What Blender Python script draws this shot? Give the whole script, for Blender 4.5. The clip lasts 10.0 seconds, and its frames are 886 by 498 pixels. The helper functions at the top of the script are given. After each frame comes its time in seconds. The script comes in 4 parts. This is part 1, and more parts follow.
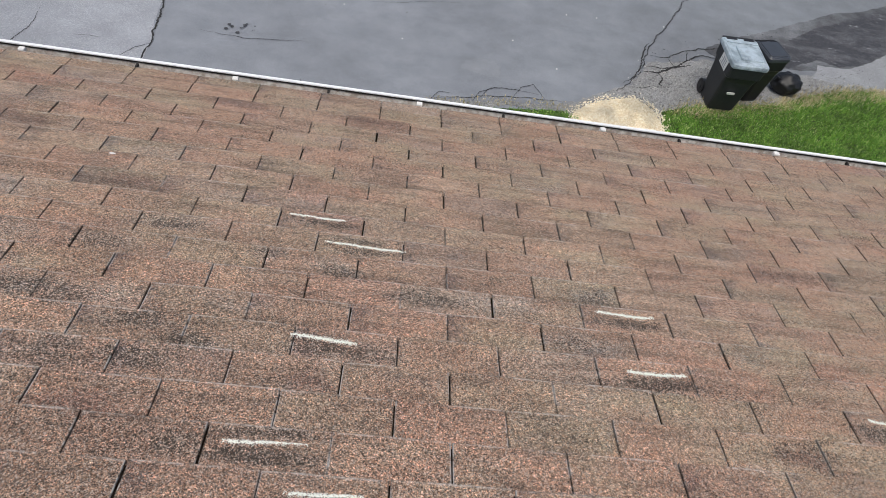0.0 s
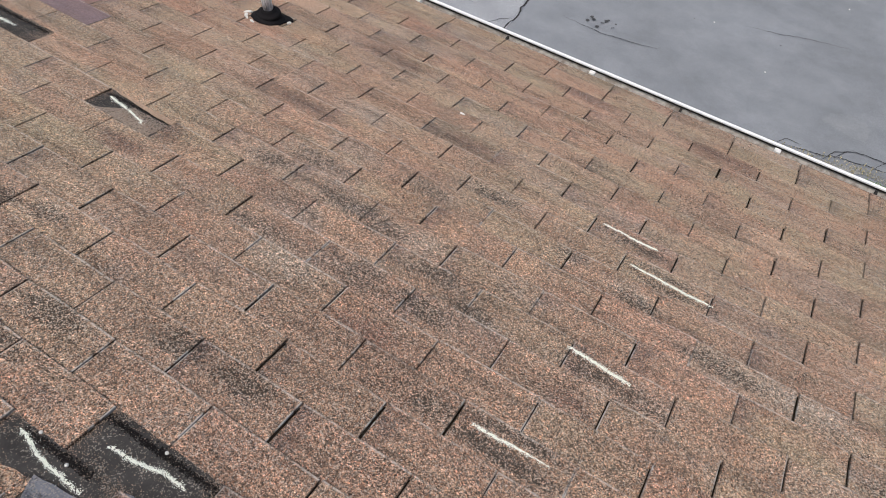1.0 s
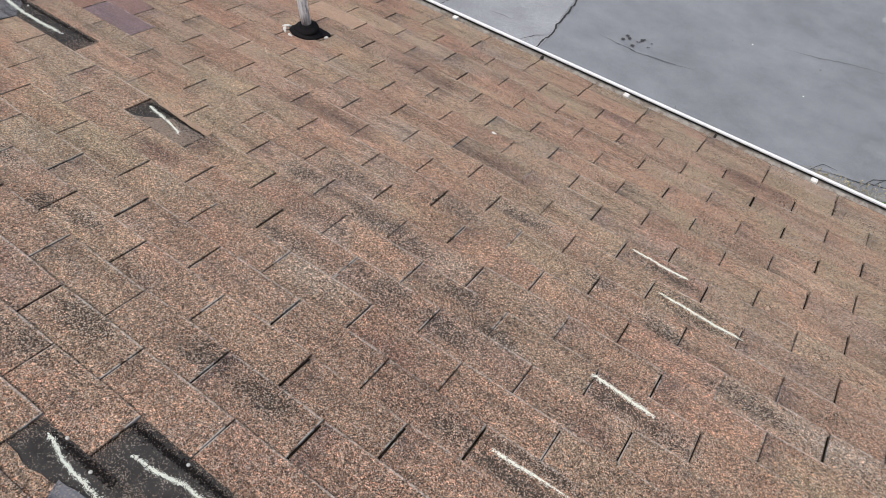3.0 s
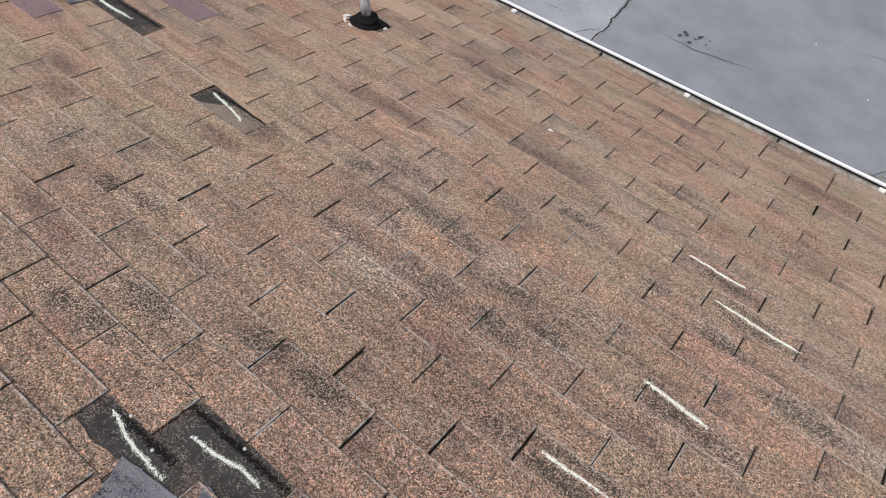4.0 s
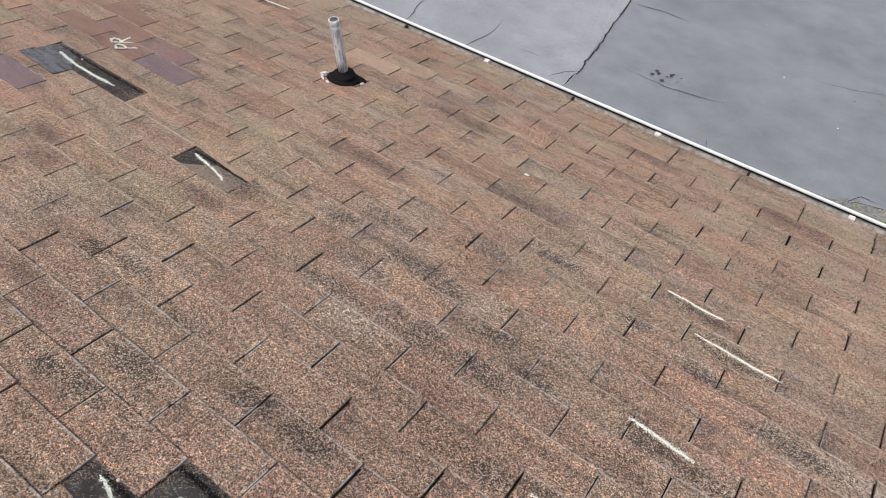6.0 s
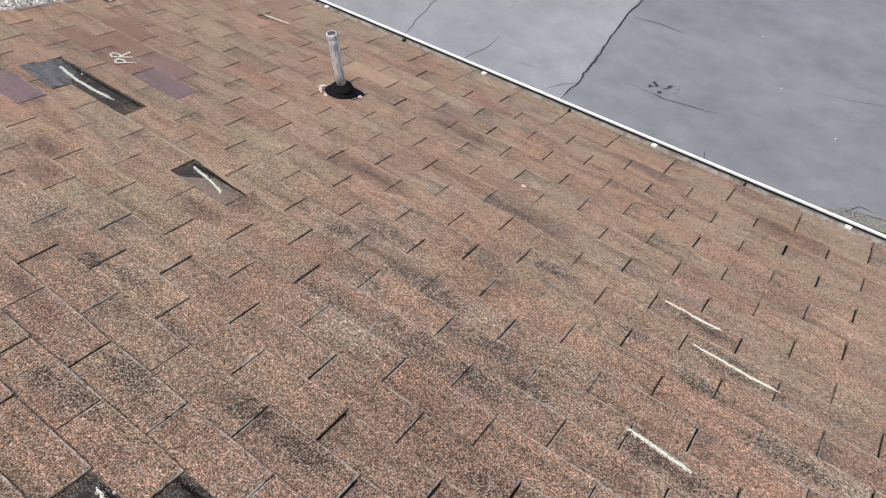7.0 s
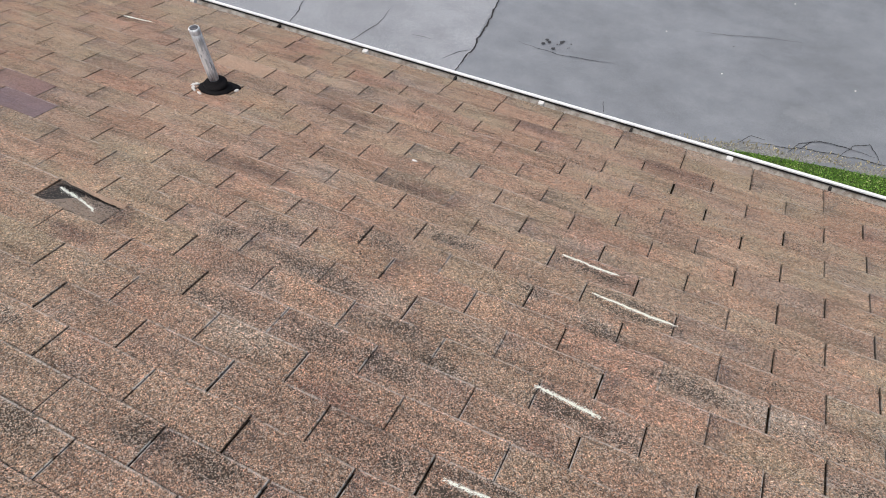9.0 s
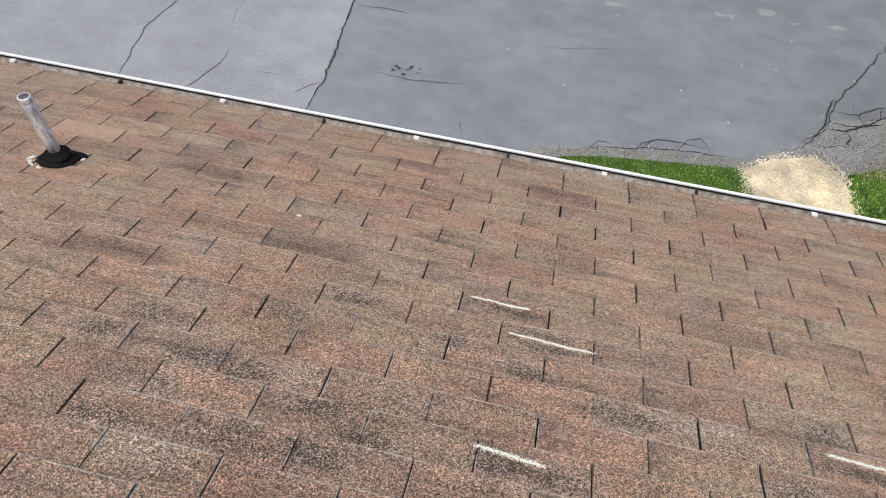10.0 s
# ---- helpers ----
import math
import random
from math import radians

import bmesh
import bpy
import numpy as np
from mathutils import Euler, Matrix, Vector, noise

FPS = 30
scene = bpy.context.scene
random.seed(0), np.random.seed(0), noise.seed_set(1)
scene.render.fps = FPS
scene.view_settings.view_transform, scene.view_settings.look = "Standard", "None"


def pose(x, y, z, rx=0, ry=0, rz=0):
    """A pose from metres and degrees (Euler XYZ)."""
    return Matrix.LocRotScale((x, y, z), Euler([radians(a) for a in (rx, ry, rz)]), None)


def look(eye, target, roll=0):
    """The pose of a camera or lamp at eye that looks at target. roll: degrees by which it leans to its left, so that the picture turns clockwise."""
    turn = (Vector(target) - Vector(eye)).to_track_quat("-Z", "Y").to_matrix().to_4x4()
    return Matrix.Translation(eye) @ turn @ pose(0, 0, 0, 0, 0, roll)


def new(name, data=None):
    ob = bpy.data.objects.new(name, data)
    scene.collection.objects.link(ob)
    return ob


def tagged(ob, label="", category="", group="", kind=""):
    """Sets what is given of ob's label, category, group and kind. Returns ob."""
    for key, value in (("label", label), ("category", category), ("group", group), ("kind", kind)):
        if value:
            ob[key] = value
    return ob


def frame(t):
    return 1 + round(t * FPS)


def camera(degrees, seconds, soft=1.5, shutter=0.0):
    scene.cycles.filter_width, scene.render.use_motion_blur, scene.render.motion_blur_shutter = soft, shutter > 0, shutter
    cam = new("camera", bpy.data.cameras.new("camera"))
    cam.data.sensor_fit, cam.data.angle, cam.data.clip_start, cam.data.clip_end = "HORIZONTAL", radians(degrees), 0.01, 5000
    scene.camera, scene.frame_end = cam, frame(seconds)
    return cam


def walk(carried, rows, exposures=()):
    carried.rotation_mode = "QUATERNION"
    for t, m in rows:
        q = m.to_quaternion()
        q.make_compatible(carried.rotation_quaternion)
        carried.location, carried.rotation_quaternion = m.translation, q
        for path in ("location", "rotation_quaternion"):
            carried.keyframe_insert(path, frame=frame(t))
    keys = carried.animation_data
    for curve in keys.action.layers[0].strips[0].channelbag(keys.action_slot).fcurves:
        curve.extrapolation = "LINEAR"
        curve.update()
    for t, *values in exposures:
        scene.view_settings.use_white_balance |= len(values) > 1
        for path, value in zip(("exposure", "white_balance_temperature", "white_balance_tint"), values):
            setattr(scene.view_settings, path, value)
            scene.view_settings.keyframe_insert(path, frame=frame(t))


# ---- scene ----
# The roof's own frame: x along the eave, y down the slope, z out of the shingles; the ground is at z = 0.
PITCH, ROW_HEIGHT = 17.0, 4.4
ROOF = pose(0, 0, ROW_HEIGHT, -PITCH, 0, 0)
cam = camera(66.92, 10.0, soft=0.8)
PATH = [
    (0, (0.3562, -2.1431, 1.3785), (0.5571, -0.5054, 0.2482), 10.67),
    (0.2, (0.3232, -2.1460, 1.3804), (0.3401, -0.5150, 0.2229), 10.77),
    (0.5, (0.2564, -2.1270, 1.3382), (-0.0125, -0.5316, 0.1625), 11.94),
    (0.7, (0.2425, -2.1005, 1.3409), (-0.1892, -0.5793, 0.1164), 13.41),
    (1, (0.2295, -2.0641, 1.3267), (-0.3114, -0.6191, 0.0542), 14.76),
    (1.2, (0.2245, -2.0189, 1.3499), (-0.3151, -0.6075, 0.0397), 14.17),
    (1.5, (0.2138, -2.0050, 1.3569), (-0.3785, -0.6131, 0.0485), 13.35),
    (1.8, (0.2187, -2.0360, 1.3409), (-0.4318, -0.6228, 0.0839), 13.70),
    (2, (0.2096, -2.0336, 1.3491), (-0.4601, -0.6764, 0.0415), 15.65),
    (2.2, (0.2223, -2.0561, 1.3379), (-0.4748, -0.6540, 0.0937), 15.87),
    (3.3, (0.2019, -2.0506, 1.3467), (-0.3974, -0.6449, 0.0564), 14.82),
    (3.5, (0.1691, -2.0495, 1.3337), (-0.4626, -0.6817, 0.0184), 15.04),
    (4, (0.1694, -2.0675, 1.3473), (-0.5331, -0.7260, 0.0409), 15.04),
    (4.5, (0.1804, -2.0654, 1.3552), (-0.5126, -0.7050, 0.0633), 14.62),
    (5, (0.1794, -2.0634, 1.3579), (-0.5265, -0.6886, 0.0885), 14.82),
    (5.5, (0.1872, -2.0709, 1.3774), (-0.5359, -0.6712, 0.1454), 12.84),
    (7, (0.2113, -2.0751, 1.3924), (-0.5468, -0.6455, 0.2170), 11.87),
    (7.5, (0.2136, -2.0524, 1.3912), (-0.5440, -0.6524, 0.1804), 9.87),
    (8, (0.2147, -2.0600, 1.3966), (-0.5559, -0.6698, 0.1828), 9.78),
    (8.5, (0.2213, -2.0585, 1.3851), (-0.5406, -0.6336, 0.2065), 10.53),
    (8.8, (0.2638, -2.0231, 1.3868), (-0.4151, -0.5626, 0.2010), 8.72),
    (9, (0.2992, -1.9938, 1.3986), (-0.2528, -0.4918, 0.1989), 8.14),
    (9.2, (0.3134, -1.9506, 1.4267), (-0.1812, -0.4213, 0.2366), 5.04),
    (9.5, (0.3504, -1.9103, 1.3872), (-0.0050, -0.2902, 0.2696), 1.96),
    (9.7, (0.3059, -1.8842, 1.4047), (0.0237, -0.3240, 0.1855), 1.96),
    (9.8, (0.2657, -1.8792, 1.4137), (0.0359, -0.2896, 0.2218), 5.11),
    (10, (0.1362, -1.8902, 1.4017), (-0.0658, -0.2328, 0.3006), 7.94),
]
EXPOSURES = [(0.0, 0.0, 6200, 7.5), (1.0, 0.05, 6350, 7.5), (5.0, 0.045, 6330, 7.5), (7.0, 0.10, 6400, 7.5), (10.0, 0.06, 6330, 7.5)]
walk(cam, [(t, ROOF @ look(eye, target, roll)) for t, eye, target, roll in PATH], EXPOSURES)

# ---- light: a bright, thinly clouded day ----
SUN_ELEVATION, SUN_BEARING = 70.0, 200.0
world = bpy.data.worlds.new("sky")
scene.world = world
world.use_nodes = True
wn = world.node_tree.nodes
sky = wn.new("ShaderNodeTexSky")
sky.sky_type, sky.sun_disc = "NISHITA", False
sky.sun_elevation, sky.sun_rotation = radians(SUN_ELEVATION), radians(SUN_BEARING)
sky.air_density, sky.dust_density, sky.ozone_density = 1.0, 6.0, 1.0
wn["Background"].inputs["Strength"].default_value = 0.13
world.node_tree.links.new(sky.outputs["Color"], wn["Background"].inputs["Color"])
sun = new("sun", bpy.data.lights.new("sun", "SUN"))
sun.data.energy, sun.data.angle, sun.data.color = 1.3, radians(35), (1.0, 0.95, 0.88)
sb, se = radians(SUN_BEARING), radians(SUN_ELEVATION)
sun.matrix_world = look((0, 0, 0), (-math.sin(sb) * math.cos(se), -math.cos(sb) * math.cos(se), -math.sin(se)))


# ---- materials ----
class Mat:
    """A node material with a Principled shader, and short ways to add nodes."""

    def __init__(self, name, rough=0.8, metal=0.0):
        self.m = bpy.data.materials.new(name)
        self.m.use_nodes = True
        self.t = self.m.node_tree
        self.bsdf = self.t.nodes["Principled BSDF"]
        self.bsdf.inputs["Roughness"].default_value = rough
        self.bsdf.inputs["Metallic"].default_value = metal

    def add(self, kind, **inputs):
        n = self.t.nodes.new(kind)
        for key, value in inputs.items():
            self.put(n, key.replace("_", " "), value)
        return n

    def put(self, n, key, value):
        sock = n.inputs[int(key[1:])] if key[0] == "i" and key[1:].isdigit() else n.inputs[key]
        if isinstance(value, bpy.types.NodeSocket):
            self.t.links.new(value, sock)
        else:
            sock.default_value = value

    def place(self, scale=(1, 1, 1)):
        g = self.add("ShaderNodeNewGeometry")
        return self.add("ShaderNodeMapping", Vector=g.outputs["Position"], Scale=scale).outputs["Vector"]

    def noise(self, vector, scale, detail=3.0, rough=0.55):
        return self.add("ShaderNodeTexNoise", Vector=vector, Scale=scale, Detail=detail, Roughness=rough).outputs["Fac"]

    def cells(self, vector, scale):
        n = self.add("ShaderNodeTexVoronoi", Vector=vector, Scale=scale)
        s = self.add("ShaderNodeSeparateColor", i0=n.outputs["Color"])
        return s.outputs[0], n.outputs["Distance"], s.outputs[1]

    def ramp(self, fac, stops, constant=False):
        n = self.add("ShaderNodeValToRGB", Fac=fac)
        e = n.color_ramp.elements
        while len(e) < len(stops):
            e.new(0.5)
        for el, (p, c) in zip(e, stops):
            el.position = p
            el.color = (*c, 1) if isinstance(c, tuple) else (c, c, c, 1)
        if constant:
            n.color_ramp.interpolation = "CONSTANT"
        return n.outputs["Color"]

    def math(self, op, a, b=0.0, clamp=False):
        n = self.add("ShaderNodeMath", i0=a, i1=b)
        n.operation, n.use_clamp = op, clamp
        return n.outputs[0]

    def mix(self, fac, a, b, blend="MIX"):
        n = self.t.nodes.new("ShaderNodeMix")
        n.data_type, n.blend_type = "RGBA", blend
        for i, v in ((0, fac), (6, a), (7, b)):
            if isinstance(v, bpy.types.NodeSocket):
                self.t.links.new(v, n.inputs[i])
            else:
                n.inputs[i].default_value = (*v, 1) if isinstance(v, tuple) else v
        return n.outputs[2]

    def done(self, color, height=None, bump=0.3, distance=0.002, rough=None):
        self.put(self.bsdf, "Base Color", color if isinstance(color, bpy.types.NodeSocket) else (*color, 1))
        if height is not None:
            b = self.add("ShaderNodeBump", Strength=bump, Distance=distance, Height=height)
            self.put(self.bsdf, "Normal", b.outputs["Normal"])
        if rough is not None:
            self.put(self.bsdf, "Roughness", rough)
        return self.m


TAB, COURSE = 0.3048, 0.127
# patches of wear on the roof: tabs along, courses up, half width in tabs
GRIMY = [(-2.9, 3.6, 0.46), (-3.3, 4.45, 0.26), (-2.6, 6.72, 0.44), (-2.3, 4.55, 0.34), (-1.7, 4.75, 0.25), (-1.6, 6.6, 0.42), (-1.0, 5.3, 0.36), (-0.8, 6.45, 0.36),
         (-0.4, 5.9, 0.34), (-1.75, 2.5, 0.36), (-1.15, 1.4, 0.55), (1.8, 3.45, 0.48), (1.3, 5.7, 0.3), (0.02, 2.3, 0.18), (-5.6, 9.35, 0.36), (-4.6, 9.8, 0.2),
         (-4.1, 9.5, 0.24), (-3.5, 12.4, 0.3), (-3.15, 12.35, 0.26), (-3.1, 11.3, 0.36), (-2.1, 10.4, 0.22), (-1.5, 10.35, 0.3), (-0.2, 8.55, 0.2),
         (-2.0, 4.5, 0.3), (0.8, 2.7, 0.3), (-1.5, 6.3, 0.25), (3.5, 4.6, 0.5), (4.0, 5.8, 0.5), (3.7, 2.65, 0.3), (6.2, 6.7, 0.2)]
SCUFFED = [(0.42, 0.58, 0.42), (1.05, 1.22, 0.5), (1.08, 1.76, 0.5), (0.75, 5.72, 0.4), (0.50, 8.72, 0.5), (0.55, 8.12, 0.4), (4.0, 3.62, 0.4), (4.1, 5.72, 0.45), (6.4, 6.6, 0.35)]
RUSTY = [(-3.9, 1.5, 0.66), (-4.0, -3.55, 0.5), (-1.85, -0.45, 0.62), (0.7, 6.75, 0.26), (1.2, -6.7, 0.34), (-6.8, 7.7, 0.34), (-6.3, 8.5, 0.34), (-4.7, 11.4, 0.34),
         (-4.2, 11.5, 0.22), (-4.6, 6.6, 0.3), (-1.1, 7.8, 0.36), (5.3, 7.6, 0.3), (6.4, 0.45, 0.5), (-3.6, -3.45, 0.34), (-1.2, -6.8, 0.5), (0.9, -6.75, 0.5)]
WORN = [(-3.2, 0.4, 0.48), (-2.6, 5.7, 0.36), (-2.8, 2.4, 0.4), (-1.3, 4.55, 0.32), (-4.9, -1.3, 0.5), (-4.2, 0.4, 0.36), (-5.6, 10.4, 0.36), (-2.1, 7.3, 0.4), (2.6, 3.4, 0.4)]
WARM = [(-1.8, 2.8, 0.28), (-2.0, 5.4, 0.36), (-5.0, -2.3, 0.4), (-2.8, -4.5, 0.4), (-2.3, 1.6, 0.4), (-1.2, 3.5, 0.34), (-0.4, 3.5, 0.32), (-1.4, 7.6, 0.24)]
TINTS = [(0.0, (0.36, 0.262, 0.185)), (0.12, (0.345, 0.212, 0.155)), (0.25, (0.305, 0.243, 0.172)), (0.38, (0.385, 0.275, 0.19)), (0.5, (0.275, 0.185, 0.135)),
         (0.6, (0.36, 0.222, 0.152)), (0.72, (0.335, 0.262, 0.205)), (0.82, (0.31, 0.215, 0.175)), (0.91, (0.33, 0.255, 0.17))]


def shingle_material(name, spread="object", tint=None, stain=1.0):
    """Weathered mineral granules on asphalt: a tint for each tab, stains along the courses, worn pale butts, bright
    halos painted beside the slots.
    """
    k = Mat(name, 0.93)
    if spread == "object":
        rnd = k.add("ShaderNodeObjectInfo").outputs["Random"]
    else:
        rnd = k.add("ShaderNodeNewGeometry").outputs["Random Per Island"]
    p = k.place()
    base = k.mix(0.28, k.ramp(rnd, TINTS, True), (0.335, 0.232, 0.168)) if tint is None else k.mix(0.0, tint, tint)
    broad = k.noise(p, 0.9, 3)
    own = 1.0 if tint is None else 0.15
    base = k.mix(k.ramp(broad, [(0.35, 0.0), (0.7, 0.55 * own)]), base, (0.37, 0.27, 0.185))
    rosy = k.noise(k.place((1.3, 2.6, 2.6)), 1.7, 2)
    base = k.mix(k.ramp(rosy, [(0.46, 0.0), (0.64, 0.7 * own)]), base, (0.365, 0.212, 0.142))
    olive = k.noise(k.place((1.6, 3.4, 3.4)), 2.1, 2)
    base = k.mix(k.ramp(olive, [(0.5, 0.0), (0.66, 0.7 * own)]), base, (0.345, 0.272, 0.182))
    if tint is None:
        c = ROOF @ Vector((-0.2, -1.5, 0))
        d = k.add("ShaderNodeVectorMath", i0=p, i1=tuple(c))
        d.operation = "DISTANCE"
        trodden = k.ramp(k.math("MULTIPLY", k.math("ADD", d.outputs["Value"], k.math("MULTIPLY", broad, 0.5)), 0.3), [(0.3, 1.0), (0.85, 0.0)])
        # red-brown tone round c, with the near slope's darker shading painted in
        toned = k.math("ADD", d.outputs["Value"], k.math("MULTIPLY", broad, 0.8))
        base = k.mix(k.ramp(k.math("MULTIPLY", toned, 0.4), [(0.3, 0.85), (0.85, 0.0)]), base, (0.255, 0.166, 0.118))
    # patches with ragged outlines, about a course high
    uv = k.add("ShaderNodeSeparateXYZ", Vector=k.add("ShaderNodeUVMap").outputs["UV"])
    u, v = uv.outputs["X"], uv.outputs["Y"]
    if tint is None:
        rough_p = k.add("ShaderNodeTexNoise", Vector=p, Scale=16.0, Detail=4.0, Roughness=0.65).outputs["Color"]
        wavy = k.add("ShaderNodeVectorMath", i0=rough_p, i1=(0.17, 0.055, 0.0), i2=(-0.085, -0.0275, 0.0))
        wavy.operation = "MULTIPLY_ADD"
        bent = k.add("ShaderNodeVectorMath", i0=p, i1=wavy.outputs[0])
        bent.operation = "ADD"

        def patches(spots, high):
            near = 9.0
            for su, sr, hu in spots:
                c = ROOF @ Vector((su * TAB, -sr * COURSE, 0))
                sx, sy = 1 / (hu * TAB), 1 / (high * COURSE)
                d = k.add("ShaderNodeVectorMath", i0=bent.outputs[0], i1=(sx, sy, 0.0), i2=(-c.x * sx, -c.y * sy, 0.0))
                d.operation = "MULTIPLY_ADD"
                d = k.add("ShaderNodeVectorMath", i0=d.outputs[0])
                d.operation = "LENGTH"
                near = k.math("MINIMUM", near, d.outputs["Value"])
            return k.ramp(k.math("DIVIDE", near, 2.0), [(0.22, 1.0), (0.66, 0.0)])

        grimy, rusty, bleached, warm = k.math("MAXIMUM", patches(GRIMY, 0.31), patches(SCUFFED, 0.17)), patches(RUSTY, 0.33), patches(WORN, 0.45), patches(WARM, 0.55)
    else:
        trodden = 0.3
    # granules: single grains and small clumps; the trodden stretch has lost more of them
    grain, dist, other = k.cells(p, 520)
    pair, pair_d, pair_b = k.cells(p, 335)
    clump = k.noise(p, 120, 3, 0.75)
    coarse = 1.0 if tint is None else 0.42
    loss = k.math("MULTIPLY", k.math("ADD", k.math("MULTIPLY", trodden, 0.58), 0.42), coarse)
    streak = k.noise(k.place((2.0, 6.5, 6.5)), 1.6, 4, 0.6)
    tabrnd = k.math("MULTIPLY", k.math("SUBTRACT", k.math("FRACT", k.math("MULTIPLY", rnd, 37.7)), 0.5), 0.16)
    field = k.math("ADD", k.math("SUBTRACT", k.math("MULTIPLY", streak, 1.5), 0.38), tabrnd)
    if tint is None:
        base = k.mix(k.math("MULTIPLY", warm, 0.4), base, (0.43, 0.265, 0.165))
        base = k.mix(k.math("MULTIPLY", bleached, 0.42), base, (0.43, 0.365, 0.305))
        base = k.mix(k.math("MULTIPLY", rusty, 0.85), base, (0.165, 0.098, 0.074))
        base = k.mix(k.math("MULTIPLY", grimy, 0.55), base, (0.30, 0.252, 0.21))
        field = k.math("ADD", field, k.math("ADD", k.math("MULTIPLY", grimy, 0.55), k.math("ADD", k.math("MULTIPLY", rusty, 0.12), k.math("MULTIPLY", bleached, 0.06))))
    smear = k.noise(k.place((1.5, 9.0, 9.0)), 2.4, 4, 0.6)
    base = k.mix(coarse, base, k.ramp(smear, [(0.34, (0.60, 0.60, 0.60)), (0.5, (0.91, 0.92, 0.93)), (0.66, (1.08, 1.09, 1.09))]), "MULTIPLY")
    base = k.mix(coarse, base, k.ramp(k.math("FRACT", k.math("MULTIPLY", rnd, 71.3)), [(0.0, 0.88), (1.0, 1.03)]), "MULTIPLY")
    base = k.mix(loss, base, k.ramp(grain, [(0.0, 0.22), (0.20, 0.44), (0.36, 0.90), (0.7, 1.16), (0.9, 1.45), (1.0, 2.0)]), "MULTIPLY")
    base = k.mix(loss, base, k.ramp(pair, [(0.0, 0.12), (0.22, 0.50), (0.45, 1.03), (0.8, 1.36), (1.0, 2.3)]), "MULTIPLY")
    mott, mott_d, mott_b = k.cells(p, 175)
    base = k.mix(loss, base, k.ramp(mott, [(0.0, 0.58), (0.5, 1.04), (1.0, 1.54)]), "MULTIPLY")
    base = k.mix(coarse, base, k.ramp(k.math("FRACT", k.math("MULTIPLY", rnd, 91.9)), [(0.0, (1.04, 0.985, 0.99)), (0.5, (1.0, 1.0, 1.0)), (1.0, (0.985, 1.01, 0.985))]), "MULTIPLY")
    base = k.mix(coarse, base, k.ramp(clump, [(0.34, 0.86), (0.5, 1.05), (0.66, 1.24)]), "MULTIPLY")
    base = k.mix(k.math("MULTIPLY", other, 0.30 * own), base, (0.36, 0.295, 0.25))
    base = k.mix(coarse, base, k.ramp(pair_b, [(0.0, (1.18, 0.93, 0.80)), (0.3, (1.05, 0.99, 0.93)), (0.7, (0.98, 1.03, 1.01)), (1.0, (0.88, 1.02, 1.14))]), "MULTIPLY")
    # dark, bared grains: thin everywhere, dense in the grimy patches
    spot, spot_d, spot_b = k.cells(p, 340)
    density = k.ramp(field, [(0.30, 0.06), (0.50, 0.13), (0.68, 0.28), (0.95, 0.58)])
    mask = k.ramp(k.math("SUBTRACT", density, spot), [(0.0, 0.0), (0.05, 0.90 * stain)])
    base = k.mix(mask, base, (0.030, 0.024, 0.018))
    pale = k.ramp(spot_b, [(0.88, 0.0), (0.95, 0.6 if tint is None else 0.12)])
    base = k.mix(pale, base, (0.58, 0.50, 0.42))
    cool = k.ramp(k.noise(k.place((2.2, 5.0, 5.0)), 2.3, 2), [(0.57, 0.0), (0.70, 0.3)])
    base = k.mix(cool, base, k.mix(1.0, base, (0.80, 0.93, 1.12), "MULTIPLY"))
    # bluish damp grime on one side of some slots
    damp = k.math("MULTIPLY", k.ramp(k.math("DIVIDE", u, 0.3), [(0.0, 0.9), (0.10, 0.7), (0.26, 0.0)]), k.ramp(k.math("FRACT", k.math("MULTIPLY", rnd, 51.7)), [(0.60, 0.0), (0.68, 1.0)]))
    damp = k.math("MULTIPLY", damp, k.ramp(k.noise(p, 24, 4, 0.7), [(0.38, 0.0), (0.58, 0.75)]))
    base = k.mix(damp, base, k.mix(1.0, base, (0.50, 0.54, 0.66), "MULTIPLY"))
    # pale, broken wear along the butt; the slots' bright halos painted along the cut sides
    side = k.math("MINIMUM", u, k.math("SUBTRACT", 0.3021, u))
    broken = k.noise(p, 110, 3, 0.7)
    butt = k.math("MULTIPLY", k.ramp(v, [(0.0, 0.8), (0.0006, 1.0), (0.0034, 1.0), (0.0044, 0.0)]), k.ramp(k.math("ADD", k.noise(p, 5.5, 4, 0.7), k.math("MULTIPLY", trodden, 0.08)), [(0.48, 0.0), (0.62, 0.68)]))
    cut_l = k.math("MULTIPLY", k.ramp(u, [(0.0, 1.0), (0.0018, 1.0), (0.0026, 0.0)]), k.ramp(k.math("FRACT", k.math("MULTIPLY", rnd, 13.3)), [(0.25, 0.0), (0.45, 1.0)]))
    cut_r = k.math("MULTIPLY", k.ramp(k.math("SUBTRACT", 0.3021, u), [(0.0, 1.0), (0.0016, 1.0), (0.0024, 0.0)]), k.ramp(k.math("FRACT", k.math("MULTIPLY", rnd, 29.1)), [(0.4, 0.0), (0.55, 0.9)]))
    cut = k.math("MULTIPLY", k.math("MAXIMUM", cut_l, cut_r), k.ramp(k.noise(p, 20, 3, 0.65), [(0.44, 0.0), (0.54, 1.0)]))
    flaked = k.ramp(broken, [(0.38, 0.0), (0.5, 1.0)])
    base = k.mix(0.5 * own, base, k.mix(1.0, base, (1.03, 0.988, 0.985), "MULTIPLY"))
    base = k.mix(k.math("MULTIPLY", butt, flaked), base, (0.90, 0.84, 0.77))
